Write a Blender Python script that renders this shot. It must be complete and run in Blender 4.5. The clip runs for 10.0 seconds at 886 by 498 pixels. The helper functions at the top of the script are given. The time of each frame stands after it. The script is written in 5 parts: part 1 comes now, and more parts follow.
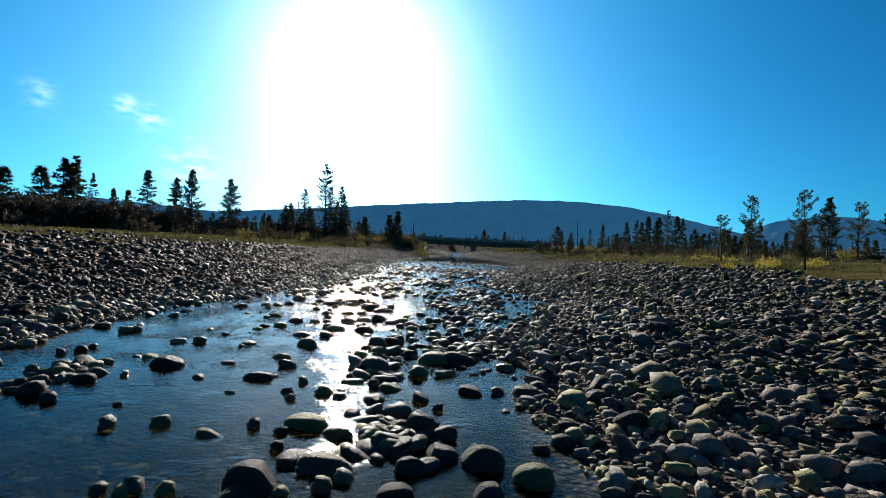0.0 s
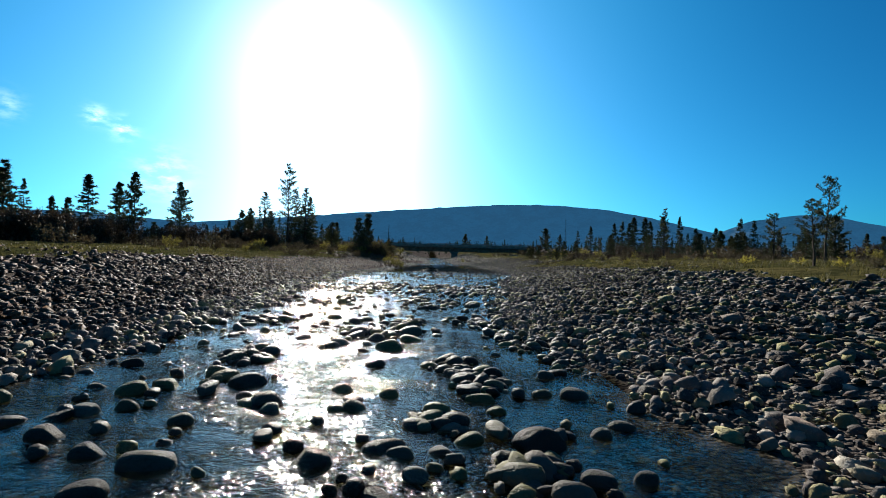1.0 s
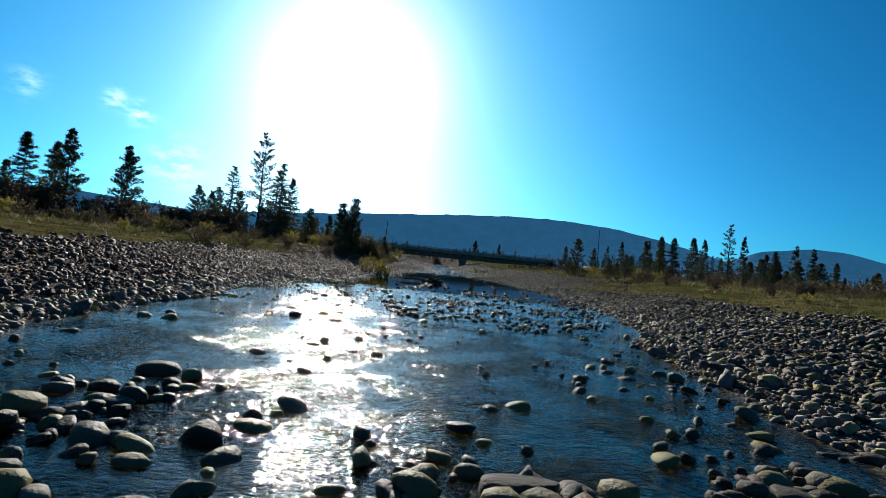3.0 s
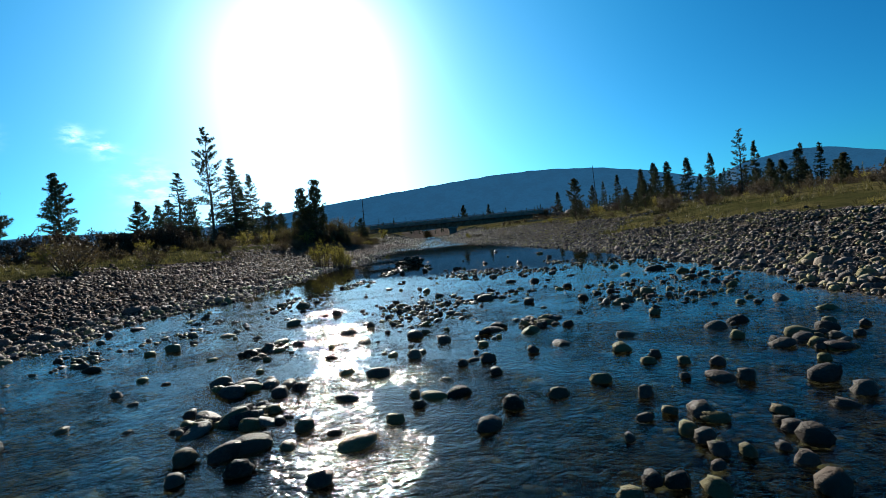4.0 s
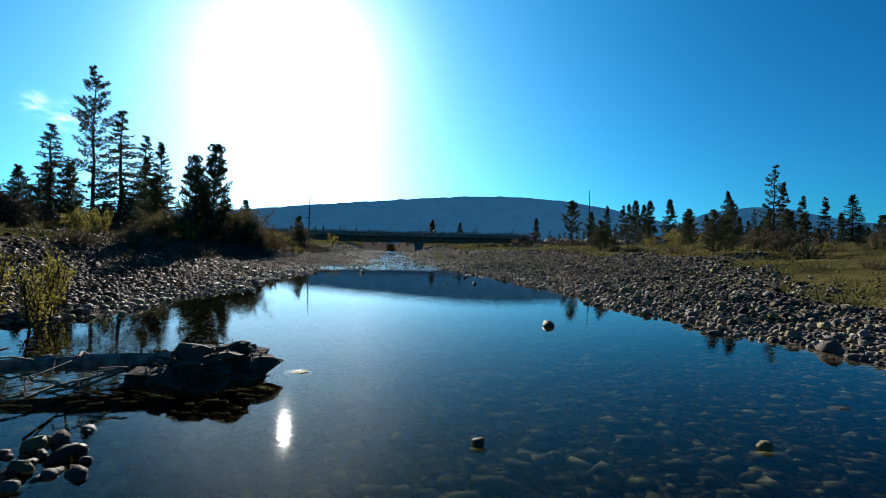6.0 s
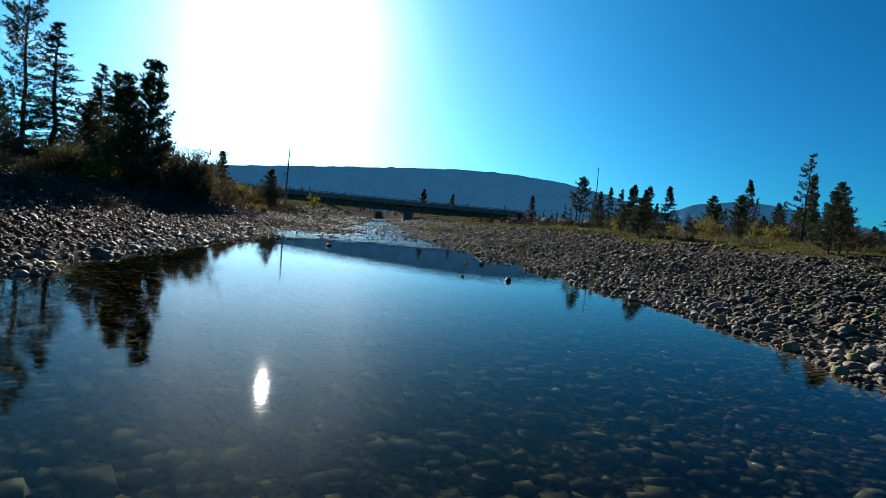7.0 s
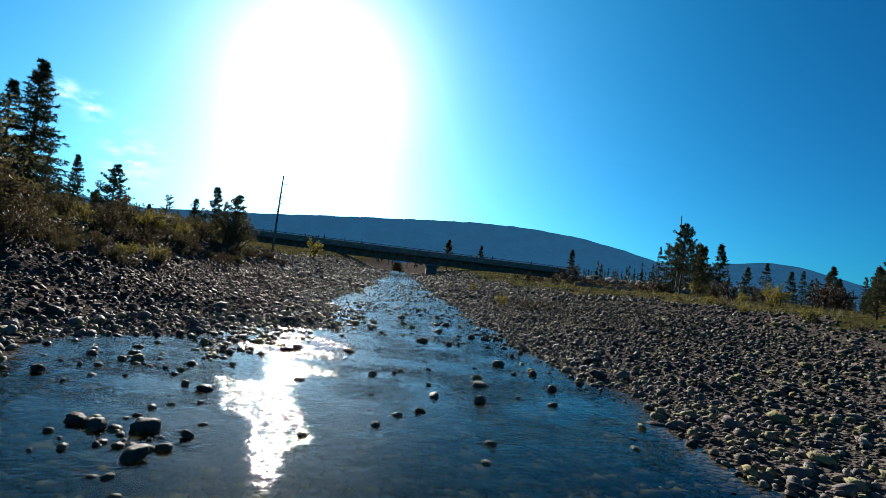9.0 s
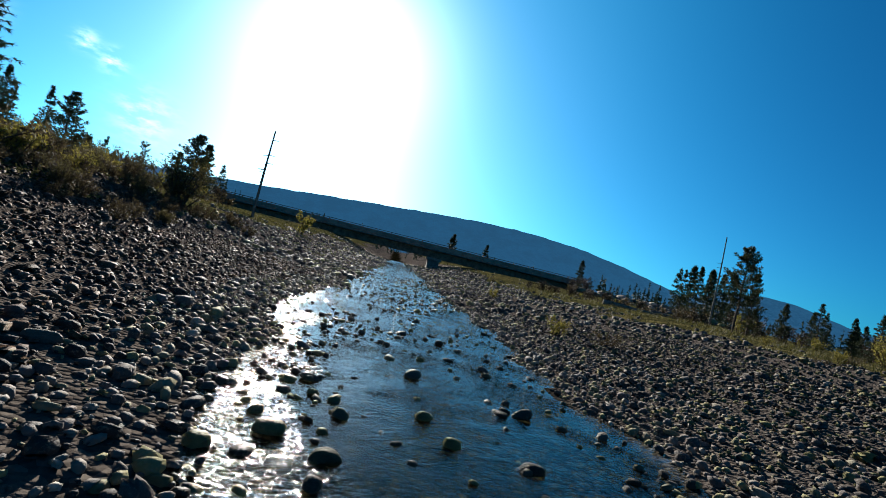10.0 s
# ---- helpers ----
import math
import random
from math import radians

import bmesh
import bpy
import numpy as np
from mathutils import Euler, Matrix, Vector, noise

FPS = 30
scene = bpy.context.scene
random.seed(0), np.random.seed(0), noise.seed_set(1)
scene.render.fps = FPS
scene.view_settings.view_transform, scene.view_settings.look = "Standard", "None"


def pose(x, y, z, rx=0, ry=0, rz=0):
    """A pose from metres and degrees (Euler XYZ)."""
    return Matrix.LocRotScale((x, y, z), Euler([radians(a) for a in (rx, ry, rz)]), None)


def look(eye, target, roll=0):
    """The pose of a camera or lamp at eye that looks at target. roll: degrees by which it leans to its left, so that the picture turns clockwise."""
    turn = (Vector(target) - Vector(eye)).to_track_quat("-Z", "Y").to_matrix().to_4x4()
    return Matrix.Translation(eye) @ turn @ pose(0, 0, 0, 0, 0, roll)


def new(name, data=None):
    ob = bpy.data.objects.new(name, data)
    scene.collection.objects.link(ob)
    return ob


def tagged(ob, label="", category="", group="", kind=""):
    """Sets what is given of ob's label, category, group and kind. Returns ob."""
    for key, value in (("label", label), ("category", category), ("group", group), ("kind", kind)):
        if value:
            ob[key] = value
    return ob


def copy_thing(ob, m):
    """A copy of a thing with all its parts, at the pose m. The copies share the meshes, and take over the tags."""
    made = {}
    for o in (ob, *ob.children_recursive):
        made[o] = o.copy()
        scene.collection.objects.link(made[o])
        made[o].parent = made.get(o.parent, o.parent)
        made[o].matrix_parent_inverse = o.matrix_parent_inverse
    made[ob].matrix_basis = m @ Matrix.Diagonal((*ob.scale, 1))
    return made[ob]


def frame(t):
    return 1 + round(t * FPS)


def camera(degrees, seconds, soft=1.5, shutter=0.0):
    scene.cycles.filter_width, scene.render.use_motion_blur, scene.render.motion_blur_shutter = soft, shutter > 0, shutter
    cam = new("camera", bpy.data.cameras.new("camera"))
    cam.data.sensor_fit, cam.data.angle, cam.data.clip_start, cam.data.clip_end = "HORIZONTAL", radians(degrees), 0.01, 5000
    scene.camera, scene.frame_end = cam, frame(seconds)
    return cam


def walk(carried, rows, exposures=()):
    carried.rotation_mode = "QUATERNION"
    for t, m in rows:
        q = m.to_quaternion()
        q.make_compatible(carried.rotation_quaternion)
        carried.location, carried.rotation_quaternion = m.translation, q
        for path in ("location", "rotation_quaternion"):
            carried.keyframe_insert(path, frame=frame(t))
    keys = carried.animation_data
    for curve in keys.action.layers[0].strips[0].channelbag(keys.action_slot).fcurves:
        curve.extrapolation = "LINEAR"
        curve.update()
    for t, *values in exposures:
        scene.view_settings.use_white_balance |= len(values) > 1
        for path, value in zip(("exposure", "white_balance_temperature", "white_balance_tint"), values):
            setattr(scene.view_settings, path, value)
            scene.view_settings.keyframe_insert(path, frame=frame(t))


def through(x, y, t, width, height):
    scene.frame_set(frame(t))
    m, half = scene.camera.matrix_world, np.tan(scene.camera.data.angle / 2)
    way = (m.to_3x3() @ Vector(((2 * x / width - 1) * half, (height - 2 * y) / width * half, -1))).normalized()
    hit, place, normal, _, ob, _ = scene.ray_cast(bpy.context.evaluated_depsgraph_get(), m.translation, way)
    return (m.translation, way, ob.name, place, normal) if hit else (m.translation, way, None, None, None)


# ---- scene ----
cam = camera(81.4, 10.0, soft=0.6)
# seconds, eye, target, roll
PATH = [
    (0, (0.000, 0.000, 1.458), (-0.405, 9.992, 1.434), 2.76),
    (0.5, (0.059, 5.644, 1.482), (-0.189, 15.636, 1.798), 2.84),
    (1, (0.048, 11.058, 1.502), (0.015, 21.057, 1.613), 1.54),
    (1.5, (-0.457, 16.467, 1.366), (-0.898, 26.447, 0.906), -2.43),
    (2, (-0.434, 21.856, 1.305), (-0.541, 31.855, 1.190), 4.10),
    (2.5, (-0.696, 27.207, 1.350), (-0.766, 37.204, 1.552), 6.23),
    (2.7, (-0.733, 29.209, 1.340), (-0.871, 39.205, 1.604), 6.25),
    (3.8, (0.048, 39.163, 1.144), (0.329, 49.158, 1.002), -0.81),
    (4, (-0.033, 40.979, 1.143), (-0.029, 50.974, 0.836), -5.53),
    (4.5, (0.281, 45.439, 1.208), (0.747, 55.420, 1.615), 0.80),
    (5, (0.314, 49.883, 1.152), (0.690, 59.876, 1.114), -1.60),
    (5.5, (0.280, 54.000, 1.145), (0.865, 63.983, 1.104), -2.19),
    (5.7, (0.255, 55.552, 1.159), (0.801, 65.537, 1.175), 0.11),
    (6.8, (0.286, 63.275, 1.073), (1.232, 73.221, 0.657), 2.66),
    (7, (0.245, 64.890, 1.037), (1.231, 74.827, 0.509), 5.37),
    (7.5, (0.225, 69.512, 0.868), (0.813, 79.493, 1.046), 10.79),
    (8, (-0.308, 73.826, 0.848), (0.143, 83.813, 0.598), 0.72),
    (8.5, (-0.369, 78.316, 1.090), (0.145, 88.275, 1.845), 3.12),
    (9, (-0.608, 82.335, 1.296), (-0.061, 92.310, 1.745), 6.95),
    (9.5, (-0.915, 86.109, 1.226), (-0.571, 96.097, 0.883), 1.71),
    (10, (-1.067, 90.000, 1.243), (-0.493, 99.977, 1.597), 13.90),
]
walk(cam, [(t, look(eye, target, roll)) for t, eye, target, roll in PATH], exposures=[(0.0, 1.4), (10.0, 1.4)])

# ---- light ----
SUN_EL, SUN_AZ = 18.9, -12.7
SUN_DIR = Vector((math.sin(radians(SUN_AZ)) * math.cos(radians(SUN_EL)),
                  math.cos(radians(SUN_AZ)) * math.cos(radians(SUN_EL)), math.sin(radians(SUN_EL))))
sun_data = bpy.data.lights.new("sun", "SUN")
sun_data.energy, sun_data.angle, sun_data.color = 5.0, radians(0.53), (1.0, 0.95, 0.86)
sun = new("sun", sun_data)
sun.matrix_world = Matrix.Translation((0, 0, 60)) @ SUN_DIR.to_track_quat("Z", "Y").to_matrix().to_4x4()


class Nodes:
    """Short hand for building a node tree."""

    def __init__(self, tree):
        self.tree = tree
        tree.nodes.clear()

    def add(self, kind, inputs=None, operation="", clamp=False, data_type="", interpolation="", attribute=""):
        node = self.tree.nodes.new(kind)
        if operation:
            node.operation = operation
        if clamp:
            node.use_clamp = True
        if data_type:
            node.data_type = data_type
        if interpolation:
            node.interpolation_type = interpolation
        if attribute:
            node.attribute_name = attribute
        for key, value in (inputs or {}).items():
            socket = node.inputs[key]
            if isinstance(value, bpy.types.NodeSocket):
                self.tree.links.new(value, socket)
            else:
                socket.default_value = value
        return node

    def math(self, op, a, b=0.0, clamp=False):
        return self.add("ShaderNodeMath", {0: a, 1: b}, operation=op, clamp=clamp).outputs[0]

    def mix(self, fac, a, b):
        node = self.add("ShaderNodeMix", data_type="RGBA")
        for index, value in ((0, fac), (6, a), (7, b)):
            if isinstance(value, bpy.types.NodeSocket):
                self.tree.links.new(value, node.inputs[index])
            else:
                node.inputs[index].default_value = value if index == 0 else (*value[:3], 1)
        return node.outputs[2]

    def noise(self, vector, scale, detail=3.0, rough=0.55):
        return self.add("ShaderNodeTexNoise", {"Vector": vector, "Scale": scale, "Detail": detail, "Roughness": rough}).outputs["Fac"]

    def ramp(self, fac, stops):
        node = self.add("ShaderNodeValToRGB", {"Fac": fac})
        el = node.color_ramp.elements
        while len(el) < len(stops):
            el.new(0.5)
        for e, (at, col) in zip(el, stops):
            e.position, e.color = at, (*col[:3], 1)
        return node.outputs[0]

    def step(self, value, low, high):
        return self.add("ShaderNodeMapRange", {"Value": value, "From Min": low, "From Max": high}, interpolation="SMOOTHSTEP").outputs[0]


world = bpy.data.worlds.new("sky")
scene.world = world
world.use_nodes = True
w = Nodes(world.node_tree)
sky = w.add("ShaderNodeTexSky")
sky.sky_type, sky.sun_disc = "NISHITA", False
sky.sun_elevation, sky.sun_rotation = radians(SUN_EL), radians(SUN_AZ)
sky.altitude, sky.air_density, sky.dust_density, sky.ozone_density = 300, 1.0, 0.25, 2.0
deep = w.add("ShaderNodeVectorMath", {0: sky.outputs[0], 1: (0.05, 0.67, 1.22)}, operation="MULTIPLY")
way = w.add("ShaderNodeTexCoord").outputs["Generated"]
near_sun = w.math("MAXIMUM", w.add("ShaderNodeVectorMath", {0: way, 1: SUN_DIR}, operation="DOT_PRODUCT").outputs["Value"], 0.0)
# the bright haze round the sun
core, veil = w.math("POWER", near_sun, 88.0), w.math("POWER", near_sun, 16.0)
low_dir = Vector((SUN_DIR.x, SUN_DIR.y, 0.07)).normalized()
low = w.math("POWER", w.math("MAXIMUM", w.add("ShaderNodeVectorMath", {0: way, 1: low_dir}, operation="DOT_PRODUCT").outputs["Value"], 0.0), 18.0)
low = w.math("ADD", low, w.math("MULTIPLY", w.math("POWER", low, 2.8), 2.0))
glow = w.math("ADD", w.math("MULTIPLY", core, 0.95), w.math("ADD", w.math("MULTIPLY", veil, 0.05), w.math("MULTIPLY", low, 0.23)))
rise = w.math("MAXIMUM", w.add("ShaderNodeSeparateXYZ", {"Vector": way}).outputs["Z"], 0.0)
glow = w.math("ADD", glow, w.math("MULTIPLY", w.math("EXPONENT", w.math("MULTIPLY", rise, -9.0)), w.math("MULTIPLY", w.math("POWER", near_sun, 5.0), 0.2)))
glow = w.math("MINIMUM", glow, 0.62)
# blue brightening towards the sun and the horizon
band = w.math("MULTIPLY", w.math("EXPONENT", w.math("MULTIPLY", rise, -7.0)), w.math("ADD", 0.03, w.math("MULTIPLY", w.math("POWER", near_sun, 4.0), 0.5)))
blue = w.math("ADD", w.math("MULTIPLY", w.math("POWER", near_sun, 6.0), 0.3), band)
# a few thin clouds low on the sunward side
cloud = None
for cx, cy, cz, size, gain in ((-0.555, 0.806, 0.205, 12000.0, 0.62), (-0.524, 0.829, 0.190, 9000.0, 0.7), (-0.478, 0.868, 0.122, 1500.0, 0.34), (-0.64, 0.74, 0.2, 6000.0, 0.22)):
    c = Vector((cx, cy, cz)).normalized()
    spot = w.math("POWER", w.math("MAXIMUM", w.add("ShaderNodeVectorMath", {0: way, 1: c}, operation="DOT_PRODUCT").outputs["Value"], 0.0), size)
    spot = w.math("MULTIPLY", spot, gain)
    cloud = spot if cloud is None else w.math("ADD", cloud, spot)
drawn = w.add("ShaderNodeMapping", {"Vector": way, "Scale": (16.0, 16.0, 40.0), "Rotation": (0.0, 0.35, 0.0)}).outputs[0]
cloud = w.math("MULTIPLY", cloud, w.step(w.noise(drawn, 1.6, 5.0, 0.6), 0.38, 0.68))
bg_sky = w.add("ShaderNodeBackground", {"Color": deep.outputs[0], "Strength": 0.0264})
bg_glow = w.add("ShaderNodeBackground", {"Color": (1.0, 0.99, 0.96, 1), "Strength": w.math("MULTIPLY", w.math("ADD", glow, cloud), 0.66)})
bg_blue = w.add("ShaderNodeBackground", {"Color": (0.035, 0.62, 1.05, 1), "Strength": w.math("MULTIPLY", blue, 0.66)})
both = w.add("ShaderNodeAddShader", {0: bg_sky.outputs[0], 1: bg_glow.outputs[0]})
both = w.add("ShaderNodeAddShader", {0: both.outputs[0], 1: bg_blue.outputs[0]})
w.add("ShaderNodeOutputWorld", {"Surface": both.outputs[0]})


# ---- materials ----
def material(name):
    m = bpy.data.materials.new(name)
    m.use_nodes = True
    return m, Nodes(m.node_tree)


def finish(n, color, rough=0.7, bump=None, strength=0.4, distance=0.02, **extra):
    inputs = {"Base Color": color if isinstance(color, bpy.types.NodeSocket) else (*color[:3], 1), "Roughness": rough}
    if bump is not None:
        inputs["Normal"] = n.add("ShaderNodeBump", {"Height": bump, "Strength": strength, "Distance": distance}).outputs[0]
    inputs.update(extra)
    shader = n.add("ShaderNodeBsdfPrincipled", inputs)
    n.add("ShaderNodeOutputMaterial", {"Surface": shader.outputs[0]})
    return shader


def plain(name, dark, light, scale, rough=0.8, strength=0.5, distance=0.02, stretch=(1, 1, 1), gloss=0.05):
    m, n = material(name)
    v = n.add("ShaderNodeMapping", {"Vector": n.add("ShaderNodeTexCoord").outputs["Object"], "Scale": stretch}).outputs[0]
    f = n.noise(v, scale, 5.0, 0.6)
    finish(n, n.mix(n.step(f, 0.3, 0.7), dark, light), rough, f, strength, distance, **{"Specular IOR Level": gloss})
    return m


def stone_material(name, single, wet=False, gain=1.0, olive=(0.17, 0.155, 0.07), gloss=0.028, tint=(1.0, 1.0, 1.0)):
    m, n = material(name)
    pick = n.add("ShaderNodeObjectInfo").outputs["Random"] if single else n.add("ShaderNodeNewGeometry").outputs["Random Per Island"]
    where = n.add("ShaderNodeTexCoord").outputs["Object"]
    base = n.ramp(pick, ((0.0, (0.03, 0.026, 0.025)), (0.2, (0.075, 0.064, 0.06)), (0.4, (0.13, 0.113, 0.104)), (0.5, (0.165, 0.147, 0.125)),
                         (0.62, olive), (0.74, olive), (0.86, (0.12, 0.09, 0.08)), (0.95, (0.2, 0.175, 0.145)), (1.0, (0.33, 0.3, 0.25))))
    base = n.add("ShaderNodeVectorMath", {0: base, 1: tuple(gain * c for c in tint)}, operation="MULTIPLY").outputs[0]
    speck = n.noise(where, 38.0, 4.0, 0.65)
    stain = n.noise(where, 5.0, 3.0)
    color = n.mix(n.math("MULTIPLY", n.step(speck, 0.48, 0.78), 0.7), base, (0.21, 0.185, 0.14))
    color = n.mix(n.math("MULTIPLY", n.step(stain, 0.52, 0.72), 0.4), color, (0.03, 0.026, 0.02))
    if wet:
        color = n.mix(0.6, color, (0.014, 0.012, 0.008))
    finish(n, color, n.ramp(stain, ((0.3, (0.55 if wet else 0.75,) * 3), (0.7, (0.4 if wet else 0.6,) * 3))), n.math("ADD", speck, n.math("MULTIPLY", stain, 2.5)), 0.8, 0.02,
           **{"Specular IOR Level": gloss})
    return m


STONE = stone_material("river_stone", False, gain=0.82)
# reddish stone of the left bank, gain cut to paint its dimmer light
STONE_LEFT_DIMMED = stone_material("dimmed_reddish_stone", False, gain=0.6, olive=(0.15, 0.115, 0.07), tint=(1.0, 0.8, 0.76))
STONE_BANK = stone_material("bank_stone", False, gain=1.0, olive=(0.19, 0.17, 0.085))
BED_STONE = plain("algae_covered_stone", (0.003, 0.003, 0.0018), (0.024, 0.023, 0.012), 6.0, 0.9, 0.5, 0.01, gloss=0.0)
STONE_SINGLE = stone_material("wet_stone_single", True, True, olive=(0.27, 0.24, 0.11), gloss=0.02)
STONE_SINGLE_DRY = stone_material("quarry_stone", True, gain=1.25, tint=(1.0, 0.86, 0.76))
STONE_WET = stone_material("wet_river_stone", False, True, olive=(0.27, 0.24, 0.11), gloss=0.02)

GROUND, n = material("gravel_and_grass")
place = n.add("ShaderNodeTexCoord").outputs["Object"]
cells = n.add("ShaderNodeTexVoronoi", {"Vector": place, "Scale": 17.0, "Randomness": 1.0})
fine = n.noise(place, 22.0, 4.0)
large = n.noise(place, 0.23, 4.0)
grass_fac = n.add("ShaderNodeAttribute", attribute="grass").outputs["Fac"]
gravel = n.mix(fine, (0.022, 0.019, 0.017), (0.07, 0.058, 0.05))
gravel = n.mix(n.math("MULTIPLY", n.add("ShaderNodeSeparateColor", {"Color": cells.outputs["Color"]}).outputs[0], 0.75), gravel, (0.11, 0.092, 0.078))
turf = n.mix(n.step(large, 0.35, 0.65), (0.037, 0.038, 0.014), (0.08, 0.067, 0.027))
turf = n.mix(n.step(n.noise(place, 1.1, 6.0, 0.65), 0.45, 0.62), turf, (0.028, 0.028, 0.012))
soil = n.mix(n.step(n.math("ADD", grass_fac, n.math("MULTIPLY", n.math("SUBTRACT", n.noise(place, 1.3, 4.0), 0.5), 0.8)), 0.35, 0.65), gravel, turf)
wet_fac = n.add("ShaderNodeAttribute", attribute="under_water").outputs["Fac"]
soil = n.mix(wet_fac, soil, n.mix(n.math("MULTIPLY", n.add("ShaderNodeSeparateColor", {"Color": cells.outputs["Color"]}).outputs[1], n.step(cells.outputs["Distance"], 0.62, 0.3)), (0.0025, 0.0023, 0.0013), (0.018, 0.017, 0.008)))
finish(n, soil, 0.9, n.math("ADD", n.math("MULTIPLY", cells.outputs["Distance"], -1.0), n.math("MULTIPLY", fine, 0.5)), 0.8, 0.08, **{"Specular IOR Level": 0.0})

WATER, n = material("stream_water")
place = n.add("ShaderNodeTexCoord").outputs["Object"]
px = n.add("ShaderNodeSeparateXYZ", {"Vector": place})
stretch = n.add("ShaderNodeMapping", {"Vector": place, "Scale": (1.0, 1.15, 1.0)}).outputs[0]
ripple = n.add("ShaderNodeTexNoise", {"Vector": stretch, "Scale": 8.0, "Detail": 3.0, "Roughness": 0.5, "Distortion": 1.2}).outputs["Fac"]
swell = n.noise(stretch, 1.6, 2.0, 0.5)
# still in the pool, broken in the riffles above and below it
along = px.outputs["Y"]
still = n.math("MULTIPLY", n.step(along, 38.0, 57.0), n.math("SUBTRACT", 1.0, n.math("MULTIPLY", n.step(along, 82.0, 90.0), 0.6)))
patch = n.step(n.noise(place, 1.1, 3.0), 0.42, 0.62)
calm = n.math("ADD", 0.3, n.math("MULTIPLY", n.step(along, 4.0, 15.0), 0.7))
rough_water = n.math("MULTIPLY", n.math("MULTIPLY", calm, n.math("SUBTRACT", 1.0, still)), n.math("ADD", 0.34, n.math("MULTIPLY", patch, 0.66)))
fine = n.noise(stretch, 26.0, 2.0, 0.5)
height = n.math("ADD", n.math("ADD", n.math("MULTIPLY", ripple, 0.6), n.math("MULTIPLY", fine, 0.22)), swell)
strength = n.math("ADD", 0.005, n.math("MULTIPLY", rough_water, 0.36))
normal = n.add("ShaderNodeBump", {"Height": height, "Strength": strength, "Distance": 0.25}).outputs[0]
shader = n.add("ShaderNodeBsdfPrincipled", {"Base Color": (0.64, 0.67, 0.56, 1), "Roughness": n.math("ADD", 0.02, n.math("MULTIPLY", rough_water, 0.06)), "IOR": 1.14, "Transmission Weight": 1.0, "Normal": normal})
n.add("ShaderNodeOutputMaterial", {"Surface": shader.outputs[0]})


def leaf_material(name, dark, light, through=0.3):
    m, n = material(name)
    pick = n.add("ShaderNodeNewGeometry").outputs["Random Per Island"]
    color = n.mix(pick, dark, light)
    front = n.add("ShaderNodeBsdfPrincipled", {"Base Color": color, "Roughness": 0.7, "Specular IOR Level": 0.15})
    back = n.add("ShaderNodeBsdfTranslucent", {"Color": color})
    n.add("ShaderNodeOutputMaterial", {"Surface": n.add("ShaderNodeMixShader", {0: through, 1: front.outputs[0], 2: back.outputs[0]}).outputs[0]})
    return m


NEEDLES = leaf_material("conifer_needles", (0.018, 0.027, 0.014), (0.045, 0.055, 0.023), 0.2)
NEEDLES_WARM = leaf_material("pine_needles", (0.024, 0.031, 0.014), (0.062, 0.066, 0.027), 0.2)
SHRUB = leaf_material("shrub_leaves", (0.032, 0.025, 0.014), (0.1, 0.075, 0.036), 0.25)
SHRUB_YELLOW = leaf_material("yellow_leaves", (0.20, 0.17, 0.02), (0.45, 0.38, 0.06), 0.45)
SHRUB_GREEN = leaf_material("green_leaves", (0.075, 0.07, 0.013), (0.24, 0.2, 0.04), 0.4)
BRUSH = leaf_material("brush_leaves", (0.022, 0.016, 0.01), (0.06, 0.042, 0.024), 0.15)
THICKET = leaf_material("thicket_leaves", (0.03, 0.028, 0.012), (0.11, 0.09, 0.032), 0.35)
GRASS = leaf_material("dry_grass", (0.032, 0.033, 0.01), (0.11, 0.095, 0.03), 0.4)
FAR_WOOD = leaf_material("distant_conifers", (0.02, 0.033, 0.022), (0.045, 0.06, 0.035), 0.1)
BARK = plain("bark", (0.03, 0.023, 0.017), (0.095, 0.07, 0.052), 9.0, 0.9, 0.8, 0.03, (1, 1, 0.25))
DEADWOOD = plain("dead_wood", (0.06, 0.05, 0.042), (0.22, 0.19, 0.16), 12.0, 0.85, 0.7, 0.02, (1, 1, 0.2))
CONCRETE = plain("concrete", (0.12, 0.105, 0.09), (0.22, 0.20, 0.17), 1.6, 0.85, 0.3, 0.02)
RUST = plain("weathered_girder_steel", (0.13, 0.075, 0.05), (0.25, 0.155, 0.11), 1.1, 0.75, 0.2, 0.01)
PARAPET = plain("stained_concrete", (0.20, 0.135, 0.10), (0.34, 0.25, 0.19), 0.9, 0.85, 0.3, 0.02)
FOREST_HAZED, n = material("ridge_with_haze_glow")
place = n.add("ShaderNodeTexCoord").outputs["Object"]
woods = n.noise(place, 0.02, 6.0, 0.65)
# blue air haze put into the emission; the ridges themselves give no light
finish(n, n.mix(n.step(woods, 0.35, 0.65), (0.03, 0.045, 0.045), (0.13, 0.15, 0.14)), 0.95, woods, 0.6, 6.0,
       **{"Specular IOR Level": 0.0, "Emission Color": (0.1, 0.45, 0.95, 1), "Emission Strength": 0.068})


# ---- terrain ----
def value_noise(x, y, seed=0):
    x, y = np.asarray(x, float), np.asarray(y, float)
    xi, yi = np.floor(x), np.floor(y)
    fx, fy = x - xi, y - yi
    fx, fy = fx * fx * (3 - 2 * fx), fy * fy * (3 - 2 * fy)

    def corner(a, b):
        s = np.sin(a * 127.1 + b * 311.7 + seed * 74.7) * 43758.5453
        return s - np.floor(s)

    return (corner(xi, yi) * (1 - fx) + corner(xi + 1, yi) * fx) * (1 - fy) + (corner(xi, yi + 1) * (1 - fx) + corner(xi + 1, yi + 1) * fx) * fy


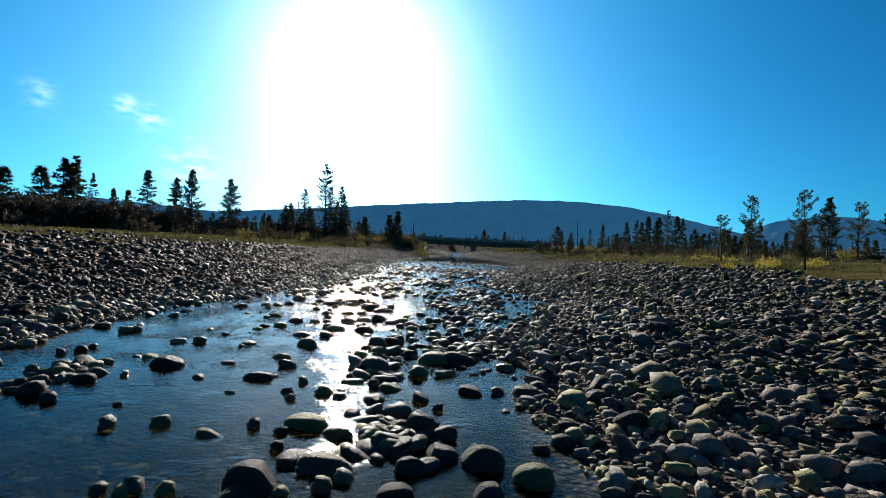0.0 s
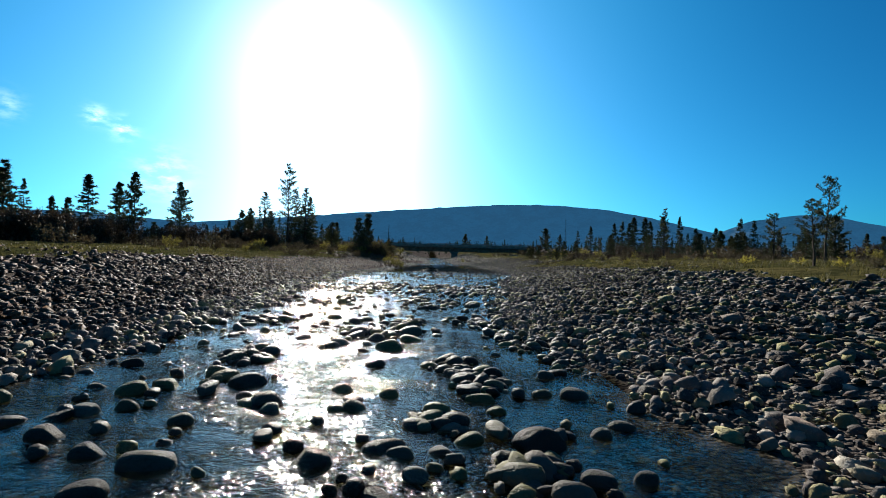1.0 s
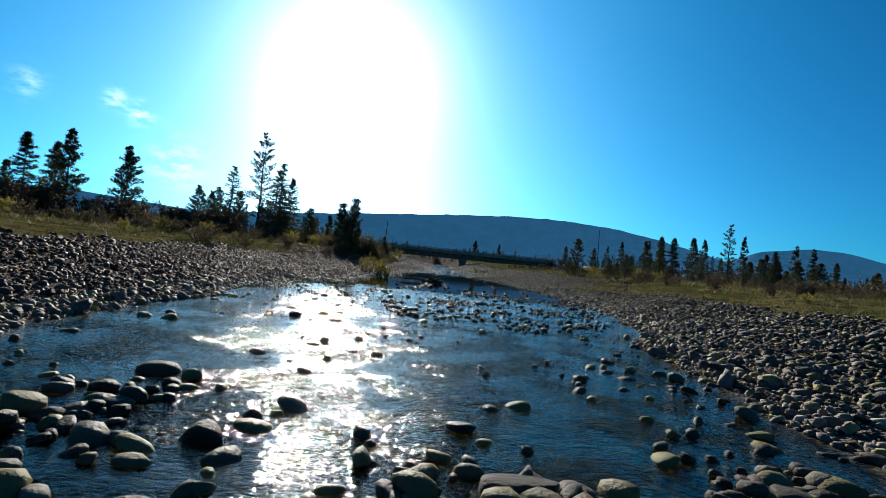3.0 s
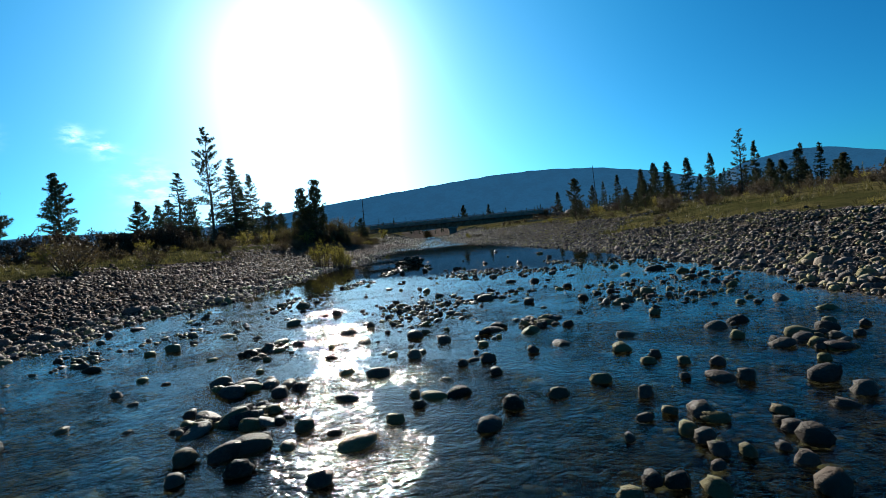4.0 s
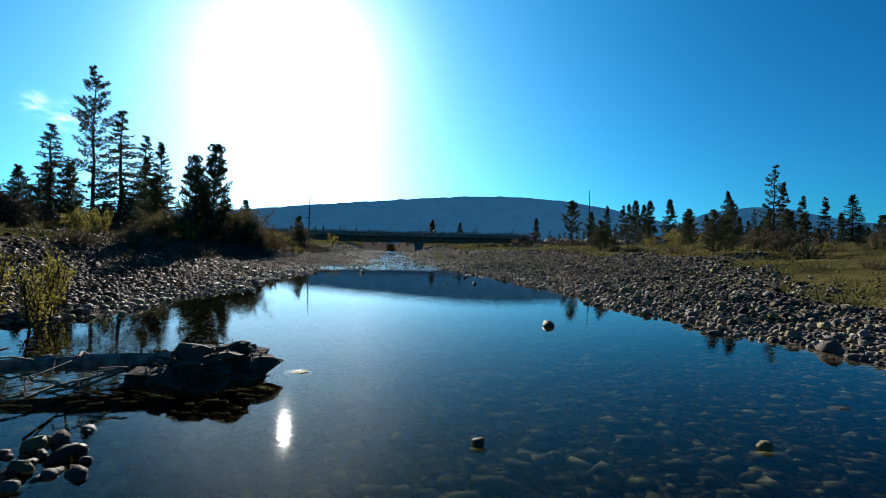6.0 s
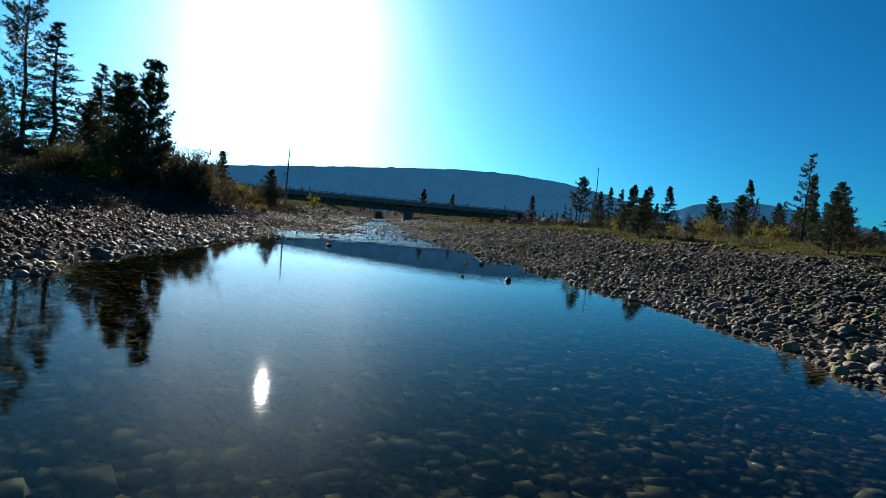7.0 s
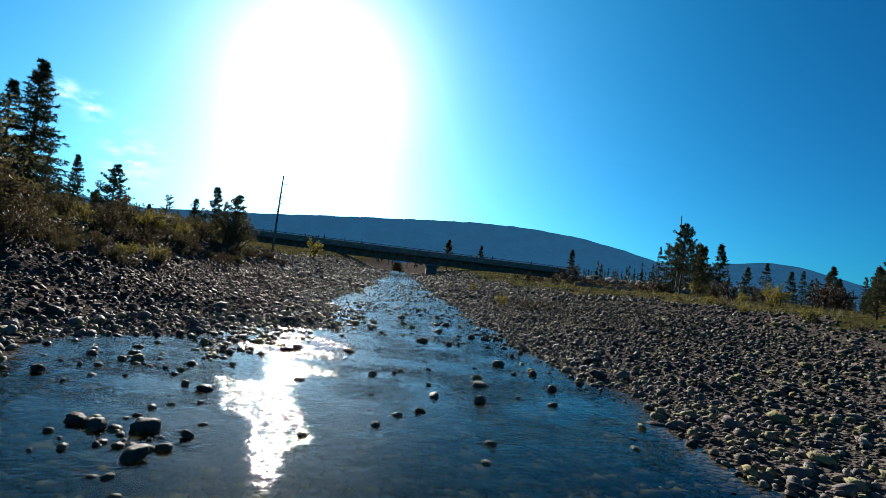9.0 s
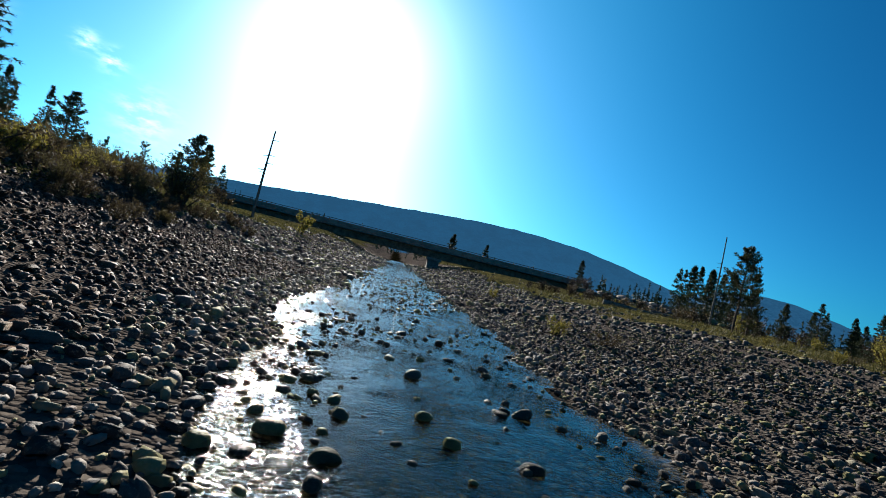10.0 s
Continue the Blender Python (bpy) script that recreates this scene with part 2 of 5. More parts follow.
LEFT_Y = (-60, 0, 6, 10, 17, 22, 27, 36, 47, 53, 60, 64, 70, 78, 85, 88, 90, 91.6, 92.3, 93.5, 95, 98, 105, 120, 140, 180, 400)
LEFT_X = (-6, -5.5, -5.8, -6.3, -4.7, -4.9, -5.0, -5.9, -6.2, -5.5, -5.0, -5.1, -4.1, -4.0, -4.3, -4.7, -3.9, -3.0, -2.1, -2.3, -2.8, -3.0, -3.0, -3.5, -3.6, -5, -12)
RIGHT_Y = (-60, 0, 5, 8.5, 11, 15, 17, 20, 24, 28, 30, 36, 42, 46, 51, 57, 65, 70, 74, 78, 82, 85, 90, 96, 103, 111, 120, 140, 180, 400)
RIGHT_X = (1.5, 1.4, 1.0, 0.7, 1.7, 2.5, 2.5, 2.1, 1.5, 2.0, 2.4, 3.1, 3.4, 4.7, 5.4, 5.4, 5.1, 4.5, 4.6, 4.0, 3.7, 2.6, 2.2, 1.5, 1.4, 1.1, 0.6, 0.4, -1, -8)


def outside(x, y):
    """Metres beyond the water's edge, negative in the stream, and which side."""
    wob = 0.9 * (value_noise(x * 0.8 + 7, y * 0.8, 3) - 0.5)
    left = np.interp(y, LEFT_Y, LEFT_X) - x + wob
    right = x - np.interp(y, RIGHT_Y, RIGHT_X) + wob
    return np.maximum(left, right), left > right


def smooth(v, a, b):
    t = np.clip((v - a) / (b - a), 0, 1)
    return t * t * (3 - 2 * t)


def ground_height(x, y):
    x, y = np.asarray(x, float), np.asarray(y, float)
    d, on_left = outside(x, y)
    bar = np.interp(d, (0, 1, 3, 6, 9, 13, 20, 40, 80), (0.0, 0.09, 0.27, 0.6, 0.93, 1.36, 1.66, 1.72, 1.8))
    left_bar = np.interp(d, (0, 1, 3, 6, 9, 13, 20, 40, 80), (0.0, 0.09, 0.27, 0.58, 0.9, 1.26, 1.32, 1.22, 1.2))
    bar = np.where(on_left, left_bar, bar)
    bank = np.interp(d, (0, 2, 4.5, 6, 8, 11, 20, 80), (0.0, 0.16, 0.4, 0.8, 1.35, 1.6, 1.7, 1.9))
    cut = np.where(on_left, smooth(y, 66, 84), 0.0)
    up = bar * (1 - cut) + bank * cut
    deep = np.interp(y, (0, 45, 55, 62, 84, 92, 130), (0.16, 0.16, 0.3, 0.5, 0.42, 0.2, 0.15))
    bed = -deep * smooth(-d, 0.0, 2.2) + 0.10 * (value_noise(x * 0.9, y * 0.6, 5) - 0.5) * smooth(-d, 0, 1)
    rough = 0.06 * (value_noise(x * 1.7, y * 1.7, 1) - 0.5) + 0.22 * (value_noise(x * 0.21, y * 0.21, 2) - 0.5) * smooth(d, 3, 14)
    h = np.where(d > 0, up + rough * smooth(d, 0, 1), bed)
    spit = 0.22 * np.exp(-(((x + 1.7) / 0.4) ** 2 + ((y - 58.6) / 0.7) ** 2)) + 0.3 * np.exp(-(((x + 2.2) / 0.8) ** 2 + ((y - 62.3) / 0.7) ** 2))
    h = h + np.where(d < 0, spit, 0)
    # the road's embankment on both sides of the bridge
    road = smooth(9 - np.abs(y - 193), 0, 6) * np.maximum(smooth(x, 29, 36), smooth(-x, 40, 48))
    # the bars rise towards the bridge
    rise = 1.15 * smooth(y, 145, 186) * smooth(d, 2, 12)
    return h + rise + road * (2.0 - rise) + 4.0 * smooth(y, 225, 400)


def grass_amount(x, y):
    d, on_left = outside(x, y)
    start = np.where(on_left, np.interp(y, (0, 35, 47, 60, 75, 88, 100, 130), (12, 11.5, 9.5, 8.5, 9, 8.5, 7.5, 7.5)), np.interp(y, (0, 30, 50, 58, 66, 73, 80, 100, 140), (11, 9.5, 7.5, 5.2, 4.4, 5.6, 9.0, 11, 9)))
    return smooth(d + 5.0 * (value_noise(x * 0.33, y * 0.33, 9) - 0.5) + 2.0 * (value_noise(x * 1.3, y * 1.3, 10) - 0.5), start - 0.8, start + 1.6)


def spread(fine_from, fine_to, step, far_from, far_to, growth=1.16):
    mid = list(np.arange(fine_from, fine_to + step / 2, step))
    low, s = [], step
    while (low[-1] if low else fine_from) > far_from:
        s *= growth
        low.append((low[-1] if low else fine_from) - s)
    high, s = [], step
    while (high[-1] if high else mid[-1]) < far_to:
        s *= growth
        high.append((high[-1] if high else mid[-1]) + s)
    return np.array(low[::-1] + mid + high)


def mesh_object(name, verts, faces, mat, parent=None, smooth_shade=False):
    me = bpy.data.meshes.new(name)
    me.from_pydata([tuple(v) for v in verts] if not isinstance(verts, np.ndarray) else verts.tolist(), [], faces if isinstance(faces, list) else faces.tolist())
    me.materials.append(mat)
    if smooth_shade:
        me.shade_smooth()
    ob = new(name, me)
    ob.parent = parent
    return ob


gx, gy = spread(-15, 15, 0.35, -4500, 4500), spread(-4, 120, 0.4, -1500, 4500)
X, Y = np.meshgrid(gx, gy)
verts = np.stack([X, Y, ground_height(X, Y)], -1).reshape(-1, 3)
idx = np.arange(len(verts)).reshape(X.shape)
faces = np.stack([idx[:-1, :-1], idx[:-1, 1:], idx[1:, 1:], idx[1:, :-1]], -1).reshape(-1, 4)
ground = tagged(mesh_object("ground", verts, faces, GROUND, smooth_shade=True), "stony river bed with gravel bars and dry grass terraces", "ground", kind="structure")
ground.data.attributes.new("grass", "FLOAT", "POINT")
wet = ground.data.attributes.new("under_water", "FLOAT", "POINT")
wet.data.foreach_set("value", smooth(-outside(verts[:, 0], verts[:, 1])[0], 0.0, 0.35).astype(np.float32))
layer = ground.data.attributes["grass"]
layer.data.foreach_set("value", grass_amount(verts[:, 0], verts[:, 1]).astype(np.float32))

wy = np.arange(-30, 231, 3.0)
verts, faces = [], []
for i, y in enumerate(wy):
    verts += [(np.interp(y, LEFT_Y, LEFT_X) - 3, y, 0.0), (np.interp(y, RIGHT_Y, RIGHT_X) + 3, y, 0.0)]
    if i:
        faces.append((2 * i - 2, 2 * i - 1, 2 * i + 1, 2 * i))
water = tagged(mesh_object("water", verts, faces, WATER), "clear shallow stream with a still pool and riffles", "water", kind="structure")
water.visible_shadow = False

# ---- mountains ----
CREST = ((-70, 2.2), (-48, 2.6), (-36, 3.1), (-26, 2.6), (-19.6, 3.3), (-12.3, 4.05), (-8.7, 4.45), (-1.3, 5.15), (3.7, 5.5), (8.1, 5.7), (12, 5.65), (17.2, 5.2), (21.8, 4.3), (26, 3.2), (30, 2.2), (40, 1.6), (70, 1.2))
HILL = ((22, 0.4), (25, 1.4), (28.2, 3.0), (30.2, 3.9), (34, 4.5), (36.7, 4.3), (41, 3.2), (46, 2.4), (56, 2.6), (70, 2.0))


def ridge(name, crest, far, label):
    az = np.arange(crest[0][0], crest[-1][0] + 0.01, 0.25)
    top = np.interp(az, [c[0] for c in crest], [c[1] for c in crest])
    k = np.exp(-np.linspace(-2, 2, 9) ** 2)
    top = np.convolve(np.pad(top, 4, "edge"), k / k.sum(), "valid")
    rs = np.linspace(0, 1, 26)
    A, S = np.meshgrid(np.radians(az), rs)
    R = far - np.tan(np.radians(top))[None, :] * far / math.tan(radians(32)) * (1 - S)
    prof = S ** 1.12
    gully = (np.abs(value_noise(np.degrees(A) * 0.55 + S * 1.5, S * 3, 21) - 0.5) * 0.12 + 0.05 * value_noise(np.degrees(A) * 1.7, S * 7, 22)) * np.sin(np.pi * np.clip(S, 0, 1))
    crown = (value_noise(np.degrees(A) * 1.3, S * 0, 24) - 0.5) * 0.02
    H = np.tan(np.radians(top))[None, :] * far * np.clip(prof - gully + crown * (S > 0.9), 0, 2) + 1.0
    verts = np.stack([R * np.sin(A), R * np.cos(A), H], -1)
    back = verts[-1:].copy() * (1.12, 1.12, 0.0)
    rows = len(verts)
    verts = np.concatenate([verts, verts[-1:], back], 0)
    idx = np.arange(verts.shape[0] * verts.shape[1]).reshape(verts.shape[:2])
    quads = np.stack([idx[:-1, :-1], idx[:-1, 1:], idx[1:, 1:], idx[1:, :-1]], -1)
    faces = np.concatenate([quads[: rows - 1], quads[rows:]], 0).reshape(-1, 4)
    return tagged(mesh_object(name, verts.reshape(-1, 3), faces, FOREST_HAZED, smooth_shade=True), label, "mountain", kind="structure")


ridge("mountain", CREST, 1750, "long forested mountain ridge on the horizon, blue with painted haze")
ridge("hill", HILL, 2500, "rounded dark forested hill on the horizon with painted haze")


# ---- small helpers for things ----
def part(name, bm, mat, parent, label=""):
    me = bpy.data.meshes.new(name)
    bm.to_mesh(me)
    bm.free()
    me.materials.append(mat)
    ob = new(name, me)
    ob.parent = parent
    return tagged(ob, label)


def thing(name, at, label, category, group=""):
    return_ob = new(name)
    return_ob.location = at
    return tagged(return_ob, label, category, group)


def ground_at(x, y):
    return float(ground_height(np.array([x]), np.array([y]))[0])


def box(bm, size, at, bevel=0.0):
    made = bmesh.ops.create_cube(bm, size=1.0, matrix=Matrix.Translation(at) @ Matrix.Diagonal((*size, 1)))
    if bevel:
        bmesh.ops.bevel(bm, geom=list({e for v in made["verts"] for e in v.link_edges}), offset=bevel, segments=1, affect="EDGES")


def limb(verts, faces, a, b, ra, rb, sides=4):
    """A tapered stick from a to b, added to the lists."""
    a, b = Vector(a), Vector(b)
    d = (b - a).normalized()
    u = d.orthogonal().normalized()
    v = d.cross(u)
    s = len(verts)
    for p, r in ((a, ra), (b, rb)):
        for k in range(sides):
            ang = 2 * math.pi * k / sides
            verts.append(tuple(p + (u * math.cos(ang) + v * math.sin(ang)) * r))
    for k in range(sides):
        faces.append((s + k, s + (k + 1) % sides, s + sides + (k + 1) % sides, s + sides + k))


def blade(verts, faces, at, way, side, length, width):
    """One pointed leaf or spray of needles."""
    s = len(verts)
    verts += [tuple(at - side * width * 0.5), tuple(at + side * width * 0.5), tuple(at + way * length)]
    faces.append((s, s + 1, s + 2))


def rnd_dir(rng):
    v = Vector((rng.gauss(0, 1), rng.gauss(0, 1), rng.gauss(0, 1)))
    return v.normalized()


# ---- trees ----
def conifer(height, radius, seed, crown_from=0.12, shape=0.9, gap=0.034, per=6, droop=-0.15, needle=0.2, sparse=0.0, mat=None, lean=0.0, clumpy=False, fine=1.0, broad=0.24):
    """A tree built at the origin: trunk with limbs, twigs on the limbs, and needles on the twigs."""
    rng = random.Random(seed)
    tv, tf, cv, cf = [], [], [], []
    r0 = 0.0105 * height + 0.03
    steps, prev = 9, Vector((0, 0, -0.3))
    spine = [Vector((lean * height * (k / steps) ** 1.5 + 0.012 * height * (rng.random() - 0.5), 0.012 * height * (rng.random() - 0.5), height * 0.97 * k / steps)) for k in range(steps + 1)]
    for k in range(1, steps + 1):
        limb(tv, tf, prev if k == 1 else spine[k - 1], spine[k], r0 * (1 - (k - 1) / steps) + 0.012, r0 * (1 - k / steps) + 0.012, 6)
    up = Vector((0, 0, 1))

    def on_spine(u):
        q = min(max(u, 0), 0.999) * steps
        k = int(q)
        return spine[k].lerp(spine[k + 1], q - k)

    def needles(p, way, count, spread):
        for _ in range(count):
            d = (way * 0.7 + rnd_dir(rng) * spread + up * (0.3 if clumpy else -0.16)).normalized()
            blade(cv, cf, p, d, d.cross(rnd_dir(rng)).normalized(), needle * (0.7 + 0.7 * rng.random()), needle * broad * (0.8 + 0.5 * rng.random()))

    u = crown_from
    while u < 0.985:
        rel = (u - crown_from) / (1 - crown_from)
        reach = radius * ((1 - rel) ** shape) * (0.55 + 0.45 * min(1, rel * 5)) + 0.02 * height * (1 - rel)
        for _ in range(per):
            if rng.random() < sparse:
                continue
            ang, ln = rng.random() * 6.2832, reach * ((0.35 + 0.75 * rng.random()) if clumpy else (0.55 + 0.55 * rng.random()))
            rise = droop + (0.28 if clumpy else 0.0) + 0.75 * rel ** 2 + (0.6 if clumpy else 0.28) * (rng.random() - 0.5)
            a = on_spine(u + (rng.random() - 0.5) * gap)
            d = Vector((math.cos(ang), math.sin(ang), rise)).normalized()
            b = a + d * ln
            limb(tv, tf, a, b, 0.012 + 0.012 * ln, 0.006, 3)
            side = d.cross(up).normalized()
            twigs = max(2, int(ln * fine / (0.055 * radius + 0.17)))
            for k in range(twigs):
                f = (0.35 + 0.65 * (k + 0.5) / twigs) if clumpy else (0.15 + 0.85 * (k + 0.5) / twigs)
                p = a.lerp(b, f) + up * ((0.14 * f * f if clumpy else 0.12 * f * f * f - 0.1 * f) * ln)
                for turn in (-1, 1):
                    tl = max(0.12, ln * 0.34 * (1.15 - 0.75 * f) * rng.uniform(0.6, 1.15))
                    way = (d * 0.7 + side * (0.85 * turn) + rnd_dir(rng) * 0.3 + up * (0.22 if clumpy else -0.12)).normalized()
                    if clumpy:
                        needles(p + way * tl, way, 9, 1.0)
                        needles(p + way * (tl * 0.5), way, 5, 1.0)
                    else:
                        spots = max(2, int(tl * fine / 0.13))
                        for q in range(spots):
                            needles(p + way * (tl * (q + 0.7) / spots), way, 4, 0.8)
            needles(b, d, 7, 0.7)
        u += gap * (0.7 + 0.6 * rng.random())
    for k in range(8):
        needles(on_spine(0.9 + 0.01 * k) + up * (0.012 * k), up, 3, 0.6)
    return (tv, tf), (cv, cf), mat or NEEDLES


TREES = {}


def tree_master(kind, label, **how):
    """The tree as it is close by and, in fewer and longer needles, far off and farther off."""
    near, far = how, dict(how, needle=how["needle"] * 1.4, broad=0.27, fine=0.52, gap=how["gap"] * 1.35)
    remote = dict(how, needle=how["needle"] * 1.9, broad=0.27, fine=0.36, gap=how["gap"] * 1.6)
    for key, plan in ((kind, near), (kind + "_far", far), (kind + "_remote", remote)):
        (tv, tf), (cv, cf), mat = conifer(**plan)
        base = thing("conifer_tree", (0, 0, -200), label, "tree")
        mesh_object("trunk", tv, tf, BARK, base)
        mesh_object("crown", cv, cf, mat, base)
        TREES[key] = (base, how["height"])


tree_master("tall", "tall slender pine with a thin open crown", height=17, radius=3.0, seed=1, crown_from=0.22, shape=0.5, gap=0.026, per=5, droop=0.0, needle=0.26, sparse=0.38, mat=NEEDLES_WARM, clumpy=True)
tree_master("spruce", "dark pointed spruce with drooping branches", height=12, radius=2.7, seed=2, crown_from=0.06, shape=0.85, gap=0.034, per=7, needle=0.25)
tree_master("spruce_thin", "narrow dark spruce with ragged branches", height=13, radius=2.3, seed=3, crown_from=0.08, shape=0.8, gap=0.036, per=6, droop=-0.25, needle=0.25, sparse=0.15)
tree_master("pine", "dark pine with a rounded conical crown", height=13, radius=2.5, seed=4, crown_from=0.24, shape=0.55, gap=0.028, per=6, droop=0.05, needle=0.27, mat=NEEDLES_WARM, clumpy=True)
tree_master("bushy", "bushy pine with a broad dark crown", height=7, radius=2.1, seed=5, crown_from=0.08, shape=0.6, gap=0.046, per=7, droop=0.15, needle=0.2, mat=NEEDLES_WARM, clumpy=True)
tree_master("gnarled", "crooked pine with a bare lower trunk", height=6, radius=1.5, seed=6, crown_from=0.34, shape=0.35, gap=0.05, per=5, droop=0.1, needle=0.17, sparse=0.42, mat=NEEDLES_WARM, clumpy=True, lean=0.05)
tree_master("ragged", "tall ragged pine with short sparse branches", height=12, radius=1.5, seed=7, crown_from=0.25, shape=0.3, gap=0.034, per=4, droop=0.0, needle=0.2, sparse=0.25, mat=NEEDLES_WARM, clumpy=True)
tree_master("wide", "broad ragged pine with an open irregular crown", height=7, radius=1.5, seed=8, crown_from=0.08, shape=0.36, gap=0.026, per=8, droop=0.12, needle=0.19, sparse=0.15, mat=NEEDLES_WARM, clumpy=True, lean=0.04)
tree_master("umbrella", "pine with a bare trunk and rounded clumpy crown", height=7, radius=1.75, seed=9, crown_from=0.32, shape=0.4, gap=0.036, per=6, droop=0.1, needle=0.19, sparse=0.05, mat=NEEDLES_WARM, clumpy=True)
tree_rng = random.Random(5)


def plant(kind, x, y, top, wide=1.0, group="conifers beside the river"):
    off = math.hypot(x, max(y - 90, 0))
    kind += "_remote" if off > 100 else "_far" if off > 58 else ""
    base, h = TREES[kind]
    z = ground_at(x, y) - 0.05
    s = (top - z) / h
    ob = copy_thing(base, pose(x, y, z, 0, 0, tree_rng.random() * 360) @ Matrix.Diagonal((s * wide, s * wide, s, 1)))
    ob["group"] = group
    return ob


# kind, x, y, height of the top over the water, width
for row in (("tall", -30.3, 110.2, 18.5, 1.0), ("spruce_thin", -26.1, 107.2, 13.7, 1.6), ("spruce", -28.9, 121, 13.6, 1.0), ("spruce_thin", -35.5, 112, 13.3, 1.65),
            ("pine", -38.5, 112, 8.8, 1.2), ("bushy", -34.9, 114, 9.4, 0.9), ("wide", -12.3, 92.0, 7.65, 1.0), ("wide", -13.5, 92.6, 7.0, 1.05), ("spruce_thin", -33.9, 127.5, 15.6, 1.45),
            ("pine", -37.1, 105, 8.8, 1.3), ("spruce", -77.7, 122.7, 17.2, 1.35), ("pine", -59.0, 108.5, 15.8, 0.95), ("pine", -51.6, 111.2, 14.5, 1.15),
            ("pine", -66, 115, 14.6, 1.1), ("spruce", -30.1, 120, 11.6, 1.15), ("bushy", -19.5, 100, 6.6, 1.4), ("bushy", -41.2, 120, 10.3, 0.9), ("spruce_thin", -40.8, 124, 11.2, 1.0)):
    plant(*row)
for row in (("spruce", -95.2, 118, 18.6, 1.5), ("spruce_thin", -94.8, 121, 20.0, 1.4), ("spruce", -97.5, 124, 18.4, 1.5), ("spruce_thin", -88, 118, 15.5, 0.9), ("spruce", -92, 131, 13.4, 1.0),
            ("bushy", -87.4, 130, 12.3, 0.9), ("spruce", -104, 122, 17.5, 1.6), ("spruce", -110, 118, 16.5, 1.5), ("spruce", -118, 120, 18.5, 1.0), ("spruce", -128, 118, 19, 1.0),
            ("spruce", -64.4, 150, 8, 1.0), ("spruce_thin", -45.1, 151, 11, 1.0), ("spruce_thin", -48.4, 150, 10.2, 1.0), ("bushy", -26.5, 127.4, 7.1, 1.3), ("gnarled", -28, 140, 6.2, 1.0),
            ("bushy", -29.1, 150, 6.8, 0.9), ("bushy", -32.5, 165, 10.2, 1.0), ("bushy", -11.0, 112.6, 4.3, 1.5),
            ("spruce_thin", -25.6, 118, 6.3, 1.3), ("spruce", -24.0, 118.5, 6.4, 1.05)):
    plant(*row)
for row in (("ragged", 45.9, 118.8, 12.6, 1.15), ("umbrella", 22.3, 125.2, 7.84, 1.0), ("gnarled", 21.9, 40.7, 6.75, 0.8), ("gnarled", 16.9, 34.6, 4.6, 1.15), ("gnarled", 14.5, 22.5, 4.75, 0.85), ("gnarled", 37, 50, 7.8, 0.9), ("pine", 38.5, 47.5, 9.4, 0.95),
            ("pine", 30.8, 45, 7.4, 1.0), ("bushy", 44.6, 70, 7.2, 1.2), ("spruce", 51.9, 125, 11.4, 0.8), ("spruce", 47.7, 131, 10.7, 1.0), ("gnarled", 40.8, 75, 7.9, 1.1),
            ("spruce_thin", 78.8, 240, 18.7, 1.0), ("spruce", 85.7, 245, 21.6, 1.0), ("spruce", 88.8, 240, 21.1, 1.0), ("spruce", 98.9, 244.7, 22.4, 1.0), ("spruce_thin", 91.1, 170, 15.4, 1.0),
            ("spruce_thin", 92.3, 165, 14.5, 1.0), ("spruce", 109.4, 180, 12.8, 1.0), ("bushy", 13.2, 91.3, 3.3, 1.5), ("bushy", 13.9, 92.0, 3.0, 1.5), ("bushy", 14.2, 80.2, 3.2, 1.3), ("bushy", 15.2, 80.9, 2.9, 1.4), ("bushy", 16.6, 82.6, 3.9, 1.0), ("bushy", 16.2, 100, 3.4, 1.0), ("bushy", 21.4, 95, 4.4, 1.2)):
    plant(*row)
for row in (("bushy", 34.4, 118, 6.6, 1.2), ("spruce", 58.8, 190, 14.5, 0.9), ("spruce", 67.5, 200, 15.5, 0.9), ("spruce", 84.5, 172, 12.6, 1.1), ("bushy", 79.6, 160, 10.4, 1.0),
            ("spruce_thin", 39.7, 165, 10, 0.9), ("spruce", 44.9, 170, 11.6, 1.0), ("bushy", 26.6, 130, 6.9, 0.8), ("pine", 44.8, 150, 7.1, 1.0), ("spruce", 82.3, 191, 11.1, 1.0),
            ("spruce_thin", 84.3, 190, 11.4, 1.0), ("spruce", 86, 185, 11.4, 0.9), ("spruce", 88.4, 185, 10.4, 1.0), ("spruce", 39.3, 211, 11.4, 1.0), ("spruce", 16.7, 216, 9.8, 1.0), ("bushy", 8.2, 216, 9.8, 0.8)):
    plant(*row)
# the loose stand along both terraces
stand = random.Random(12)
for k in range(34):
    side = -1 if k % 2 else 1
    y = 95 + stand.random() * 130
    x = side * (52 + stand.random() * 75) if side > 0 else side * (48 + stand.random() * 80)
    plant(stand.choice(("spruce", "spruce_thin", "bushy")), x, y, ground_at(x, y) + 4.5 + stand.random() * 5.5, 0.9 + 0.3 * stand.random())
# young woods behind the grass of the eastern terrace
for k in range(30):
    x = 34 + stand.random() * 72
    y = 88 + stand.random() * 50 + 0.25 * x
    plant(stand.choice(("bushy", "bushy", "spruce", "spruce_thin")), x, y, ground_at(x, y) + 3.0 + stand.random() * 3.6, 1.0 + 0.4 * stand.random())
for base, _ in TREES.values():
    for o in (*base.children_recursive, base):
        bpy.data.objects.remove(o)


